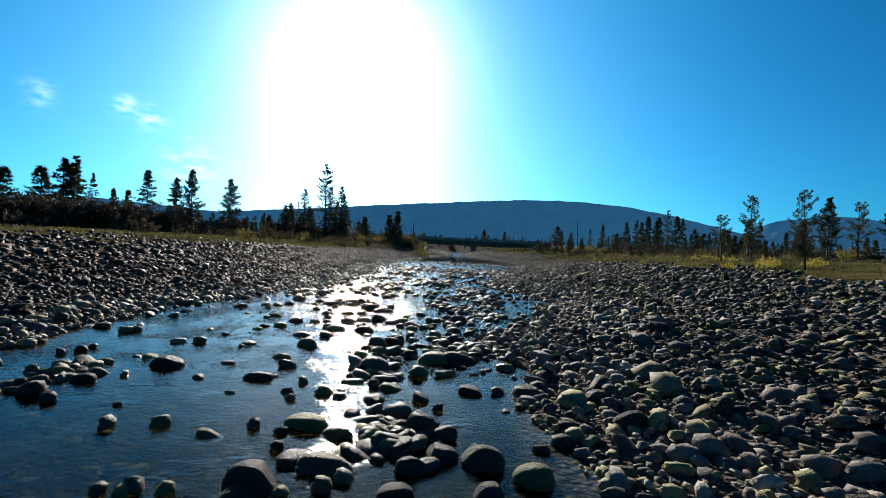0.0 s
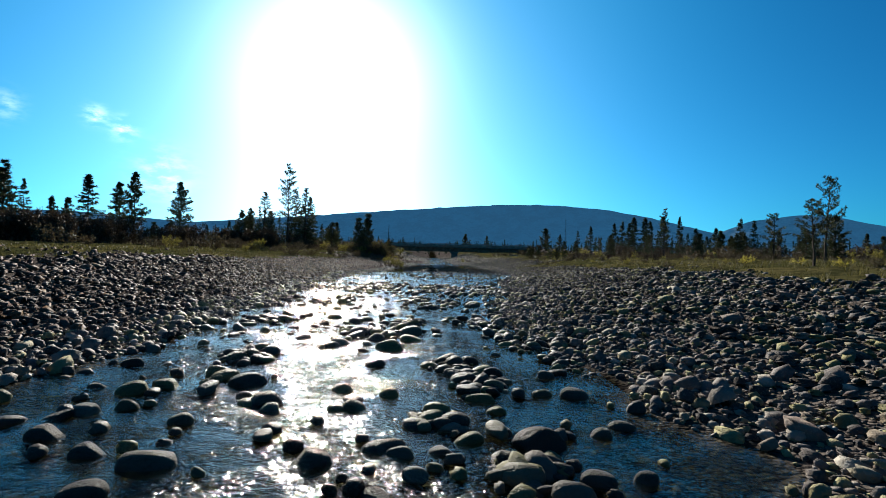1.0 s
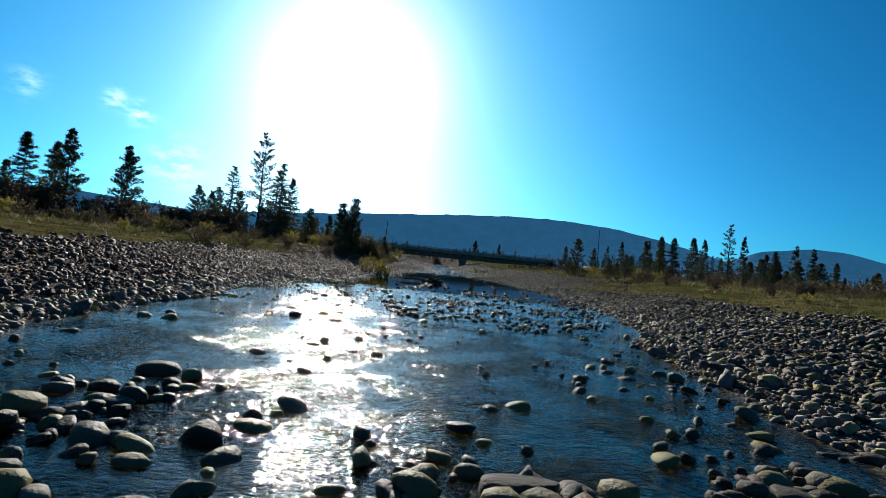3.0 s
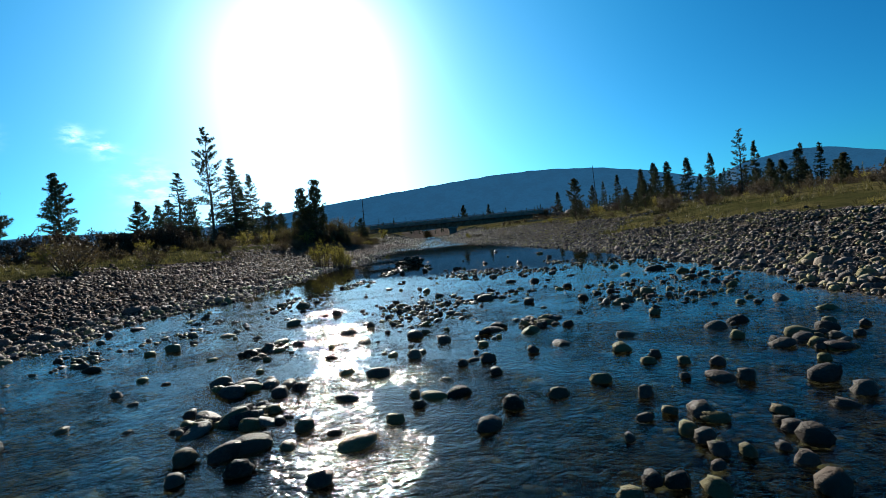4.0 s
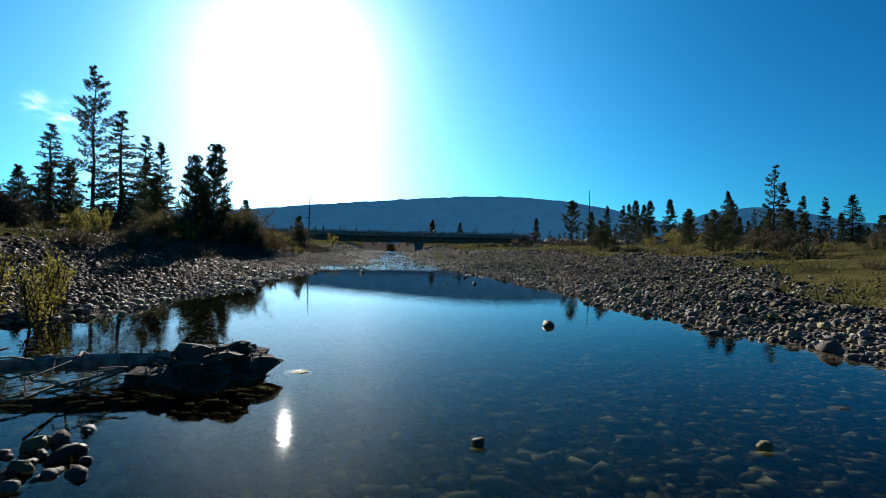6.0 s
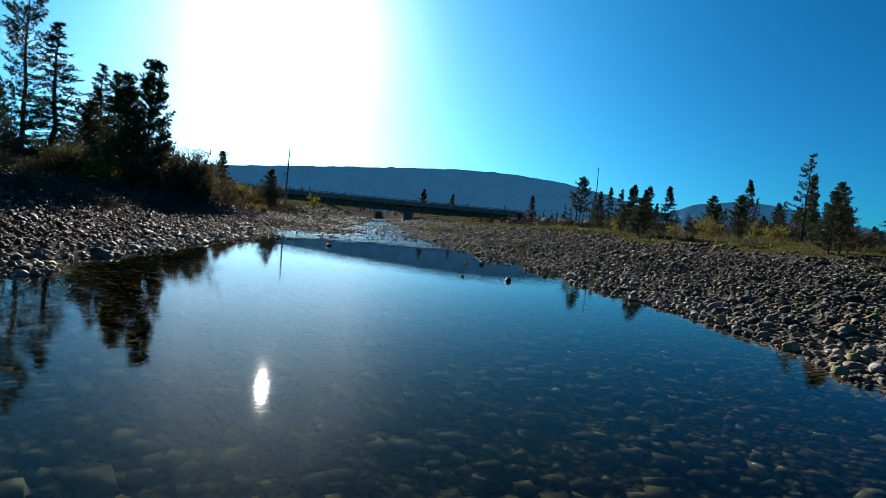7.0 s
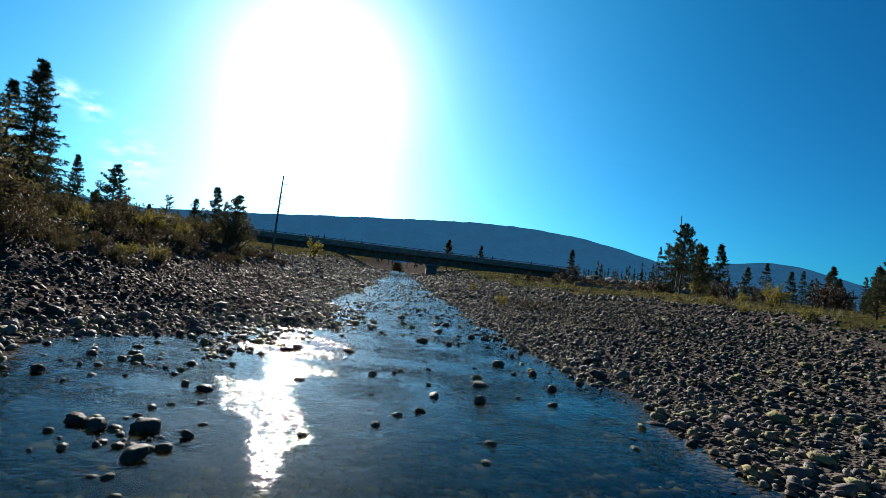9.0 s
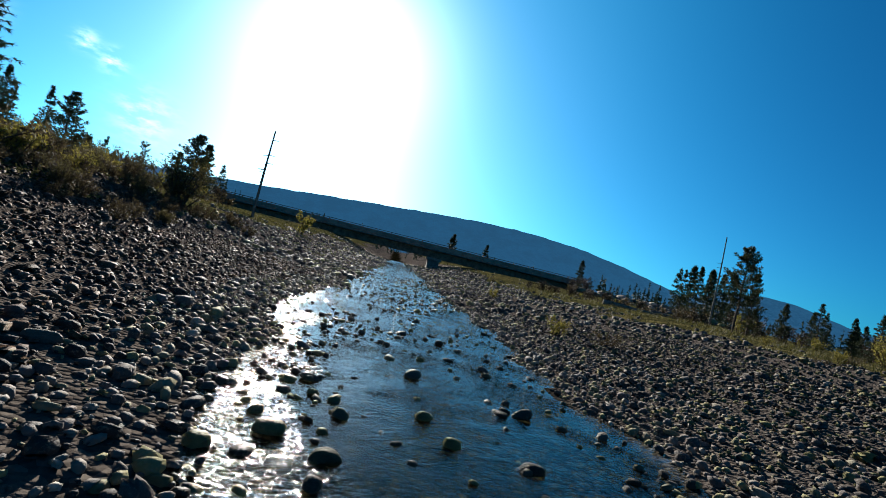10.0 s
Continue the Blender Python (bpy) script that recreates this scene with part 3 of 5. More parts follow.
def far_woods():
    """The closed woods far off, one low-poly tree beside another."""
    rng = random.Random(31)
    v, f = [], []
    for _ in range(1500):
        a = radians(rng.uniform(-62, 62))
        r = rng.uniform(270, 700)
        x, y = r * math.sin(a), r * math.cos(a)
        h = rng.uniform(4, 9) * (1.25 if abs(a) > 0.25 else 0.8)
        z = ground_at(x, y)
        for _ in range(34):
            u = rng.random() ** 0.8
            a2, reach = rng.random() * 6.2832, h * 0.19 * (1 - u) ** 0.8 + 0.25
            at = Vector((x, y, z + h * (0.06 + 0.9 * u)))
            way = Vector((math.cos(a2), math.sin(a2), rng.uniform(-0.5, 0.3)))
            blade(v, f, at, way, Vector((0, 0, 1)).lerp(rnd_dir(rng), 0.4), reach * rng.uniform(0.6, 1.2), h * 0.13)
        blade(v, f, Vector((x, y, z)), Vector((0, 0, 1)), Vector((1, 0, 0)), h * 1.03, h * 0.06)
    tagged(mesh_object("distant_woods", v, f, FAR_WOOD), "dark belt of distant conifer woods on the valley floor", "woods", kind="stuff")


far_woods()


# ---- shrubs ----
def shrub_mesh(seed, leaves, leaf, stems=12, tall=1.0, up=0.6):
    rng = random.Random(seed)
    sv, sf, lv, lf = [], [], [], []
    tips = []
    for _ in range(stems):
        a = rng.random() * 6.2832
        d = Vector((math.cos(a) * rng.uniform(0.2, 1), math.sin(a) * rng.uniform(0.2, 1), up + rng.random() * 0.9)).normalized()
        base = Vector((rng.gauss(0, 0.12), rng.gauss(0, 0.12), -0.05))
        tip = base + d * rng.uniform(0.7, 1.15) * tall
        limb(sv, sf, base, tip, 0.022, 0.006, 3)
        tips.append((base, tip))
        for _ in range(2):
            p = base.lerp(tip, rng.uniform(0.3, 0.9))
            q = p + (d + rnd_dir(rng) * 0.9).normalized() * rng.uniform(0.2, 0.45) * tall
            limb(sv, sf, p, q, 0.01, 0.004, 3)
            tips.append((p, q))
    for _ in range(leaves):
        a, b = rng.choice(tips)
        p = a.lerp(b, rng.uniform(0.2, 1.05)) + rnd_dir(rng) * 0.07
        way = (rnd_dir(rng) + Vector((0, 0, 0.4))).normalized()
        blade(lv, lf, p, way, way.cross(rnd_dir(rng)).normalized(), leaf * rng.uniform(0.6, 1.3), leaf * 0.5)
    return (sv, sf), (lv, lf)


SHRUBS = {}


def shrub_master(kind, name, label, mat, **how):
    """The shrub as it is close by and, in fewer and larger leaves, as it is far off."""
    far = dict(how, leaves=int(how["leaves"] * 0.3), leaf=how["leaf"] * 1.75, stems=how.get("stems", 12) // 2)
    for key, plan in ((kind, how), (kind + "_far", far)):
        (sv, sf), (lv, lf) = shrub_mesh(**plan)
        base = thing(name, (0, 0, -200), label, "shrub")
        mesh_object("twig_frame", sv, sf, BARK, base)
        mesh_object("foliage", lv, lf, mat, base)
        SHRUBS[key] = base


shrub_master("brown", "shrub", "dense brown riverside shrub with fine twigs", SHRUB, seed=41, leaves=1300, leaf=0.085, stems=16)
shrub_master("brown2", "low_shrub", "low spreading dark olive shrub", SHRUB, seed=42, leaves=850, leaf=0.088, up=0.2, stems=14)
shrub_master("green", "shrub", "leafy yellow-green shrub on the river bank", SHRUB_GREEN, seed=43, leaves=1200, leaf=0.075)
shrub_master("sapling", "shrub", "slender airy yellow-green shrub at the water's edge", SHRUB_GREEN, seed=47, leaves=620, leaf=0.062, stems=13, up=1.0)
shrub_master("thicket", "shrub", "large dense dark green bankside thicket", THICKET, seed=45, leaves=2900, leaf=0.052, stems=26, up=0.9)
shrub_master("brush", "tall_shrub", "tall dark brown brush with dense bare twigs", BRUSH, seed=46, leaves=2000, leaf=0.055, stems=22, up=1.1)
shrub_master("yellow", "flowering_shrub", "small bright yellow flowering shrub", SHRUB_YELLOW, seed=44, leaves=900, leaf=0.08, up=0.4)


def bush(kind, x, y, size, tall=1.0):
    if math.hypot(x, max(y - 90, 0)) > 32:
        kind += "_far"
    copy_thing(SHRUBS[kind], pose(x, y, ground_at(x, y) - 0.03, 0, 0, tree_rng.random() * 360) @ Matrix.Diagonal((size, size, size * tall, 1)))


for row in (
        ("yellow", 12.4, 24.8, 0.4), ("yellow", 13.6, 23.6, 0.5), ("yellow", 14.4, 24.4, 0.45), ("yellow", 15.4, 23.2, 0.5), ("yellow", 17, 33, 0.5), ("yellow", 15.6, 27, 0.6), ("yellow", 16.8, 25.5, 0.55), ("yellow", 20, 45, 0.6), ("yellow", 24, 52, 0.6),
        ("yellow", 18.5, 38, 0.45), ("green", 3.3, 104, 0.55), ("green", 3.8, 118, 0.6), ("brown2", 4.4, 103, 0.5), ("brush", 29.5, 186, 2.4),
        ("brush", 33, 187, 3.0),
):
    bush(*row)
for row in (
        ("thicket", -15, 97, 1.2), ("thicket", -13.6, 88, 1.4), ("brown", -10.6, 91, 1.5), ("brown", -12.6, 89.5, 1.9), ("thicket", -14.5, 90.5, 1.3),
        ("thicket", -16, 93, 1.6), ("brown", -11.5, 94, 1.6), ("brown", -12, 97, 1.2), ("green", -12.4, 96, 1.3), ("thicket", -10.2, 92.6, 2.0),
        ("thicket", -11.3, 94.3, 2.2), ("thicket", -9.4, 91.4, 1.3), ("thicket", -12.6, 93, 2.2), ("brown", -8.6, 92.8, 0.9), ("thicket", -13.6, 95, 2.2),
        ("sapling", -4.9, 64.2, 0.86, 1.35), ("sapling", -5.6, 65.0, 0.92, 1.35), ("sapling", -4.3, 63.5, 0.61, 1.35), ("sapling", -5.0, 65.6, 0.74, 1.35), ("sapling", -5.4, 66.6, 0.68, 1.35), ("sapling", -4.5, 64.8, 0.68, 1.35), ("sapling", -6.2, 66.0, 0.74, 1.35),
):
    bush(*row)
for row in (
        ("green", -10.7, 135, 1.9), ("green", -8.0, 97.7, 0.55), ("green", -8.5, 97.2, 0.45), ("green", -10.9, 103, 1.0), ("green", -10.4, 104.5, 0.8), ("thicket", -18.3, 104.3, 1.2), ("thicket", -16.5, 99.5, 1.1),
        ("thicket", -19, 101, 1.2), ("thicket", -10.5, 110.6, 1.7), ("thicket", -13, 106, 0.8), ("thicket", -12.2, 108, 0.9), ("thicket", -14.5, 109, 1.0),
        ("brown", -11.5, 104.5, 1.0), ("thicket", -16, 110, 1.2), ("brown", -10.8, 107.5, 0.9), ("thicket", -13.5, 113, 1.2), ("thicket", -16, 115, 1.3),
        ("brown", -13.5, 98.5, 1.4), ("thicket", -13.2, 99.5, 0.9), ("thicket", -14.8, 104, 0.9), ("thicket", -11.8, 102, 0.8), ("brown", -10.2, 99, 0.8),
        ("brush", -38.5, 186, 3.0), ("brush", -42, 186, 2.8),
):
    bush(*row)
shrub_rng = random.Random(77)
for k in range(105):
    y = 60 + shrub_rng.random() * 75
    x = np.interp(y, LEFT_Y, LEFT_X) - (6.5 if y > 78 else 9.5) - shrub_rng.random() ** 1.5 * 22
    if y > 110:
        x -= 7
    bush(shrub_rng.choice(("brown", "brown", "brown2", "green")), x, y, 0.5 + shrub_rng.random() * 1.0)
for k in range(40):
    y = 70 + shrub_rng.random() * 44
    x = np.interp(y, LEFT_Y, LEFT_X) - 4.8 - shrub_rng.random() * 4.5
    bush(shrub_rng.choice(("brown", "brown2", "brown2")), x, y, 0.3 + shrub_rng.random() * 0.4)
for k in range(26):
    y = 94 + shrub_rng.random() * 20
    x = np.interp(y, LEFT_Y, LEFT_X) - 4.6 - shrub_rng.random() * 3.5
    bush(shrub_rng.choice(("brown", "thicket", "brown2")), x, y, 0.35 + shrub_rng.random() * 0.35)
for k in range(50):
    y = 70 + shrub_rng.random() * 70
    x = -22 - shrub_rng.random() * 80
    bush(shrub_rng.choice(("brown", "brown2")), x, y, 1.2 + shrub_rng.random() * 1.6)
for k in range(70):
    y = 55 + shrub_rng.random() * 120
    x = 20 + shrub_rng.random() ** 1.3 * 75
    bush(shrub_rng.choice(("brown", "brown2", "green")), x, y, 0.5 + shrub_rng.random() * (0.8 + 0.02 * x))
# the dark brush belts under the trees on both terraces
for k in range(116):
    u = shrub_rng.random()
    x, y = -26 - 84 * u, 98 + 22 * shrub_rng.random() - 16 * u
    bush("brush", x, y, (2.8 + 3.9 * u) * (0.8 + 0.4 * shrub_rng.random()), 1.0)
for k in range(46):
    u = shrub_rng.random()
    bush(shrub_rng.choice(("brush", "brush", "brown")), -14.5 - 14 * u, 98 + 20 * shrub_rng.random() + 3 * u, (0.7 + 0.9 * u) * (0.75 + 0.5 * shrub_rng.random()))
for k in range(60):
    y = 60 + shrub_rng.random() * 30
    x = np.interp(y, RIGHT_Y, RIGHT_X) + 11 + shrub_rng.random() * 30
    bush(shrub_rng.choice(("brown", "brown2", "brush")), x, y, 0.45 + shrub_rng.random() * 0.6)
for k in range(24):
    u = (k + shrub_rng.random()) / 24
    bush(shrub_rng.choice(("brush", "brush", "brown2")), 13 + 17 * u, 150 - 10 * u + shrub_rng.uniform(-1.5, 1.5), 0.8 + 0.6 * shrub_rng.random())
for k in range(44):
    u = shrub_rng.random()
    x, y = 30 + 85 * u, 128 + 45 * shrub_rng.random() - 25 * u
    bush("brush", x, y, (2.2 + 2.6 * u) * (0.7 + 0.6 * shrub_rng.random()), 1.0)
for k in range(100):
    y = 30 + shrub_rng.random() * 85
    x = np.interp(y, RIGHT_Y, RIGHT_X) + (10 if y < 54 or y > 78 else 6) + shrub_rng.random() * 24
    bush(shrub_rng.choice(("brown2", "green", "brown2")), x, y, 0.22 + shrub_rng.random() * 0.35)
for base in SHRUBS.values():
    for o in (*base.children_recursive, base):
        bpy.data.objects.remove(o)


def grass_tufts():
    rng = np.random.default_rng(8)
    v, f = [], []
    xs, ys = rng.uniform(-34, 46, 60000), rng.uniform(4, 150, 60000)
    ok = rng.random(60000) < grass_amount(xs, ys) * (0.35 + 0.65 * (value_noise(xs * 0.6, ys * 0.6, 14) > 0.45))
    xs, ys = xs[ok][:13000], ys[ok][:13000]
    zs = ground_height(xs, ys)
    for x, y, z, h in zip(xs, ys, zs, rng.uniform(0.08, 0.36, len(xs))):
        for _ in range(6):
            a, lean = rng.random() * 6.28, rng.uniform(0.3, 1.1)
            s = len(v)
            cx, cy, w_ = math.cos(a), math.sin(a), 0.014
            v += [(x - cy * w_, y + cx * w_, z - 0.02), (x + cy * w_, y - cx * w_, z - 0.02), (x + cx * h * lean, y + cy * h * lean, z + h)]
            f.append((s, s + 1, s + 2))
    tagged(mesh_object("dry_grass", v, f, GRASS), "tufts of dry yellowish grass on the river terraces", "grass", kind="stuff")


grass_tufts()


# ---- bridge ----
def build_bridge():
    br = thing("road_bridge", (0, 191.5, -0.25), "low brown girder road bridge across the river bed", "bridge")
    for y in (-2.6, 2.6):
        bm = bmesh.new()
        box(bm, (70.5, 0.1, 1.25), (-4.5, y, 3.55))
        box(bm, (70.5, 0.42, 0.07), (-4.5, y, 4.2))
        box(bm, (70.5, 0.5, 0.09), (-4.5, y, 2.9))
        for k in range(24):
            box(bm, (0.05, 0.34, 1.2), (-38.5 + k * 3.0, y, 3.55))
        part("girder", bm, RUST, br, "rust-brown steel girder")
    bm = bmesh.new()
    box(bm, (71, 7.6, 0.3), (-4.5, 0, 4.42), 0.03)
    part("deck", bm, CONCRETE, br, "grey concrete deck slab")
    for y in (-3.6, 3.6):
        bm = bmesh.new()
        box(bm, (71, 0.22, 0.75), (-4.5, y, 4.98), 0.03)
        parapet = part("parapet", bm, PARAPET, br, "brownish stained concrete parapet")
        bm = bmesh.new()
        box(bm, (71, 0.08, 0.1), (-4.5, y, 5.66))
        part("rail", bm, RUST, parapet, "rusty steel hand rail")
        for k in range(24):
            bm = bmesh.new()
            box(bm, (0.09, 0.09, 0.3), (-38.6 + k * 3.0, y, 5.48))
            part("rail_post", bm, RUST, parapet)
    bm = bmesh.new()
    box(bm, (2.2, 6.4, 4.2), (3.4, 0, 0.7), 0.08)
    box(bm, (2.8, 7.2, 0.5), (3.4, 0, 2.6), 0.05)
    part("pier", bm, CONCRETE, br, "stout concrete pier")
    for x in (31.2, -40.4):
        bm = bmesh.new()
        box(bm, (1.6, 8.0, 4.6), (x, 0, 2.0), 0.05)
        part("abutment", bm, CONCRETE, br)


build_bridge()


# ---- poles ----
def pole(x, y, top, label, lean):
    z = ground_at(x, y) - 0.1
    p = thing("dead_pole", (x, y, z), label, "pole")
    v, f = [], []
    h = top - z
    for k in range(7):
        a = k / 6
        for q in range(8):
            turn = q * math.pi / 4
            v.append((lean * a * a * h + (0.11 - 0.06 * a) * math.cos(turn), (0.11 - 0.06 * a) * math.sin(turn), a * h))
            if k:
                f.append((8 * k - 8 + q, 8 * k - 8 + (q + 1) % 8, 8 * k + (q + 1) % 8, 8 * k + q))
    f.append(tuple(range(48, 56)))
    shaft = mesh_object("shaft", v, f, DEADWOOD, p)
    rng = random.Random(int(x * 10))
    for k in range(7):
        v, f = [], []
        u, a = rng.uniform(0.35, 0.93), rng.choice((0, math.pi)) + rng.uniform(-0.5, 0.5)
        limb(v, f, (lean * u * u * h, 0, u * h), (lean * u * u * h + math.cos(a) * 0.5, math.sin(a) * 0.5, u * h + rng.uniform(-0.1, 0.1)), 0.035, 0.015, 4)
        mesh_object("stub", v, f, DEADWOOD, shaft)


pole(-12.8, 127.8, 7.95, "tall bare grey dead trunk with short stubs", 0.012)
pole(30.8, 142.0, 11.5, "tall bare weathered pole with broken stubs", -0.018)
pole(-36.7, 110, 6.6, "slim bare dead trunk among shrubs", 0.0)


# ---- driftwood ----
def driftwood():
    d = thing("driftwood", (-1.75, 62.2, 0.0), "dark uprooted tangle of driftwood lying in the pool", "driftwood")
    rng = random.Random(9)
    v, f = [], []
    p = Vector((0.35, 0.0, 0.16))
    for k in range(5):
        q = p + Vector((-0.42, -0.05 - 0.05 * rng.random(), 0.02 * rng.uniform(-1, 1)))
        limb(v, f, p, q, 0.10 - 0.014 * k, 0.086 - 0.014 * k, 8)
        p = q
    mesh_object("trunk", v, f, DEADWOOD, d)
    bm = bmesh.new()
    bmesh.ops.create_icosphere(bm, subdivisions=4, radius=1.0)
    for vert in bm.verts:
        c = vert.co
        k = 1 + 0.45 * noise.noise(c * 2.1) + 0.28 * noise.noise(c * 5.3) + 0.12 * noise.noise(c * 11.0)
        vert.co = Vector((c.x * 0.52 * k + 0.3, c.y * 0.4 * k, max(c.z * (0.2 + 0.05 * c.x) * k + 0.08, -0.2)))
    part("root_ball", bm, BARK, d, "dark matted root ball")
    v, f = [], []
    for _ in range(320):
        way = Vector((rng.gauss(0, 1), rng.gauss(0, 1), rng.gauss(0, 0.8))).normalized()
        base = Vector((0.3 + way.x * 0.48, way.y * 0.34, max(0.08 + way.z * 0.18, 0.0)))
        mid = base + (way + rnd_dir(rng) * 0.7).normalized() * rng.uniform(0.03, 0.08)
        tip = mid + (way * 0.4 + rnd_dir(rng) + Vector((0, 0, -0.5))).normalized() * rng.uniform(0.03, 0.09)
        limb(v, f, base, mid, 0.012, 0.007, 3)
        limb(v, f, mid, tip, 0.007, 0.003, 3)
    tagged(mesh_object("root_fringe", v, f, BARK, d), kind="stuff")
    for _ in range(26):
        v, f = [], []
        p = Vector((rng.uniform(-1.7, -0.1), rng.uniform(-0.3, 0.1), 0.14))
        for k in range(4):
            q = p + Vector((rng.uniform(-0.42, 0.2), rng.uniform(-0.4, 0.2), rng.uniform(-0.12, 0.12)))
            limb(v, f, p, q, 0.012 - 0.002 * k, 0.010 - 0.002 * k, 4)
            p = q
        mesh_object("branch", v, f, DEADWOOD, d)


driftwood()


def fallen_log(x, y, turn, length, thick):
    log = thing("fallen_log", (x, y, ground_at(x, y) + thick * 0.7), "weathered dark fallen log lying in the grass", "log")
    log.rotation_euler = (0, 0, radians(turn))
    rng = random.Random(int(x * 7))
    v, f = [], []
    for k in range(8):
        a = k / 7
        for q in range(7):
            ang = q * 2 * math.pi / 7
            r = thick * (1 - 0.45 * a) * rng.uniform(0.88, 1.12)
            v.append(((a - 0.5) * length, math.cos(ang) * r + 0.12 * math.sin(a * 5), math.sin(ang) * r + 0.03 * math.sin(a * 7)))
            if k:
                f.append((7 * k - 7 + q, 7 * k - 7 + (q + 1) % 7, 7 * k + (q + 1) % 7, 7 * k + q))
    f += [tuple(range(6, -1, -1)), tuple(range(49, 56))]
    trunk = mesh_object("trunk", v, f, DEADWOOD, log)
    for _ in range(4):
        v, f = [], []
        p = Vector((rng.uniform(-0.3, 0.4) * length, 0, 0))
        limb(v, f, p, p + Vector((rng.uniform(-0.2, 0.5), rng.uniform(-0.4, 0.4), rng.uniform(0.2, 0.5))), 0.035, 0.012, 5)
        mesh_object("branch", v, f, DEADWOOD, trunk)


fallen_log(17.2, 131.0, -15, 4.2, 0.2)
fallen_log(21.5, 133.0, 10, 3.4, 0.18)


# ---- stones ----
def ico(level):
    bm = bmesh.new()
    bmesh.ops.create_icosphere(bm, subdivisions=level, radius=1.0)
    v = np.array([x.co[:] for x in bm.verts])
    f = np.array([[x.index for x in fc.verts] for fc in bm.faces])
    bm.free()
    return v, f


def barrel(sides, rings):
    """A coarse ball with few triangles."""
    v = [(0, 0, 1)]
    for r in range(1, rings):
        t = math.pi * r / rings
        v += [(math.sin(t) * math.cos(2 * math.pi * (k + 0.5 * (r % 2)) / sides), math.sin(t) * math.sin(2 * math.pi * (k + 0.5 * (r % 2)) / sides), math.cos(t)) for k in range(sides)]
    v.append((0, 0, -1))
    f = []
    for k in range(sides):
        k2 = (k + 1) % sides
        f.append((0, 1 + k, 1 + k2))
        f.append((len(v) - 1, len(v) - 1 - sides + k2, len(v) - 1 - sides + k))
        for r in range(rings - 2):
            a, b = 1 + r * sides, 1 + (r + 1) * sides
            f += [(a + k, b + k, a + k2), (a + k2, b + k, b + k2)]
    return np.array(v), np.array(f)


def pebble_shapes(v, count, seed, cuts, jitter=0.04):
    """Water-worn shapes: squared-off ellipsoids with dents."""
    rng = np.random.default_rng(seed)
    out = []
    for _ in range(count):
        p = rng.uniform(2.0, 3.0)
        q = v / (np.abs(v) ** p).sum(1, keepdims=True) ** (1 / p)
        for _ in range(cuts):
            d = rng.normal(size=3)
            d /= np.linalg.norm(d)
            q = q - np.maximum(q @ d - rng.uniform(0.45, 0.85), 0)[:, None] * d * rng.uniform(0.5, 0.95)
        q = q * (1 + jitter * rng.normal(size=(len(q), 1)))
        out.append(q)
    return out


def open_below(v, f):
    """The buried underside left out."""
    return v[:-1], f[(f != len(v) - 1).all(1)]


LODS = [ico(2), open_below(*barrel(6, 4)), open_below(*barrel(4, 3)), open_below(*barrel(5, 3)), ico(3)]
SHAPES = [pebble_shapes(LODS[0][0], 16, 1, 4, 0.012), pebble_shapes(LODS[1][0], 14, 2, 3, 0.02), pebble_shapes(LODS[2][0], 18, 8, 2, 0.06), pebble_shapes(LODS[3][0], 14, 4, 3, 0.05), pebble_shapes(LODS[4][0], 16, 6, 5, 0.004)]


def turn_matrices(rng, n, tilt):
    a, b, c = rng.uniform(0, 6.2832, n), rng.normal(0, tilt, n), rng.normal(0, tilt, n)
    ca, sa, cb, sb, cc, sc = np.cos(a), np.sin(a), np.cos(b), np.sin(b), np.cos(c), np.sin(c)
    z, o = np.zeros(n), np.ones(n)
    rz = np.stack([ca, -sa, z, sa, ca, z, z, z, o], -1).reshape(-1, 3, 3)
    rx = np.stack([o, z, z, z, cb, -sb, z, sb, cb], -1).reshape(-1, 3, 3)
    ry = np.stack([cc, z, sc, z, o, z, -sc, z, cc], -1).reshape(-1, 3, 3)
    return rx @ ry @ rz


def joined_stones(name, xyz, dims, turns, lod, label, seed, mat=None):
    base_v, base_f = LODS[lod]
    rng = np.random.default_rng(seed)
    pick = rng.integers(0, len(SHAPES[lod]), len(xyz))
    shapes = np.array(SHAPES[lod])[pick]
    v = np.einsum("nij,nvj->nvi", turns, shapes * dims[:, None, :]) + xyz[:, None, :]
    f = base_f[None] + (np.arange(len(xyz)) * len(base_v))[:, None, None]
    v, f = v.reshape(-1, 3), f.reshape(-1, 3)
    me = bpy.data.meshes.new(name)
    me.vertices.add(len(v))
    me.vertices.foreach_set("co", v.astype(np.float32).ravel())
    me.loops.add(f.size)
    me.loops.foreach_set("vertex_index", f.astype(np.int32).ravel())
    me.polygons.add(len(f))
    me.polygons.foreach_set("loop_start", np.arange(0, f.size, 3, dtype=np.int32))
    me.update(calc_edges=True)
    me.shade_smooth()
    me.materials.append(mat or STONE)
    ob = new(name, me)
    ob.parent = ground
    return tagged(ob, label, kind="stuff")


def scatter(x0, x1, y0, y1, cell, seed):
    rng = np.random.default_rng(seed)
    nx, ny = int((x1 - x0) / cell), int((y1 - y0) / cell)
    gx_, gy_ = np.meshgrid(np.arange(nx), np.arange(ny))
    x = x0 + (gx_ + 0.5 * (gy_ % 2) + rng.uniform(0.05, 0.95, gx_.shape)) * cell
    y = y0 + (gy_ + rng.uniform(0.05, 0.95, gx_.shape)) * cell
    return x.ravel(), y.ravel(), rng


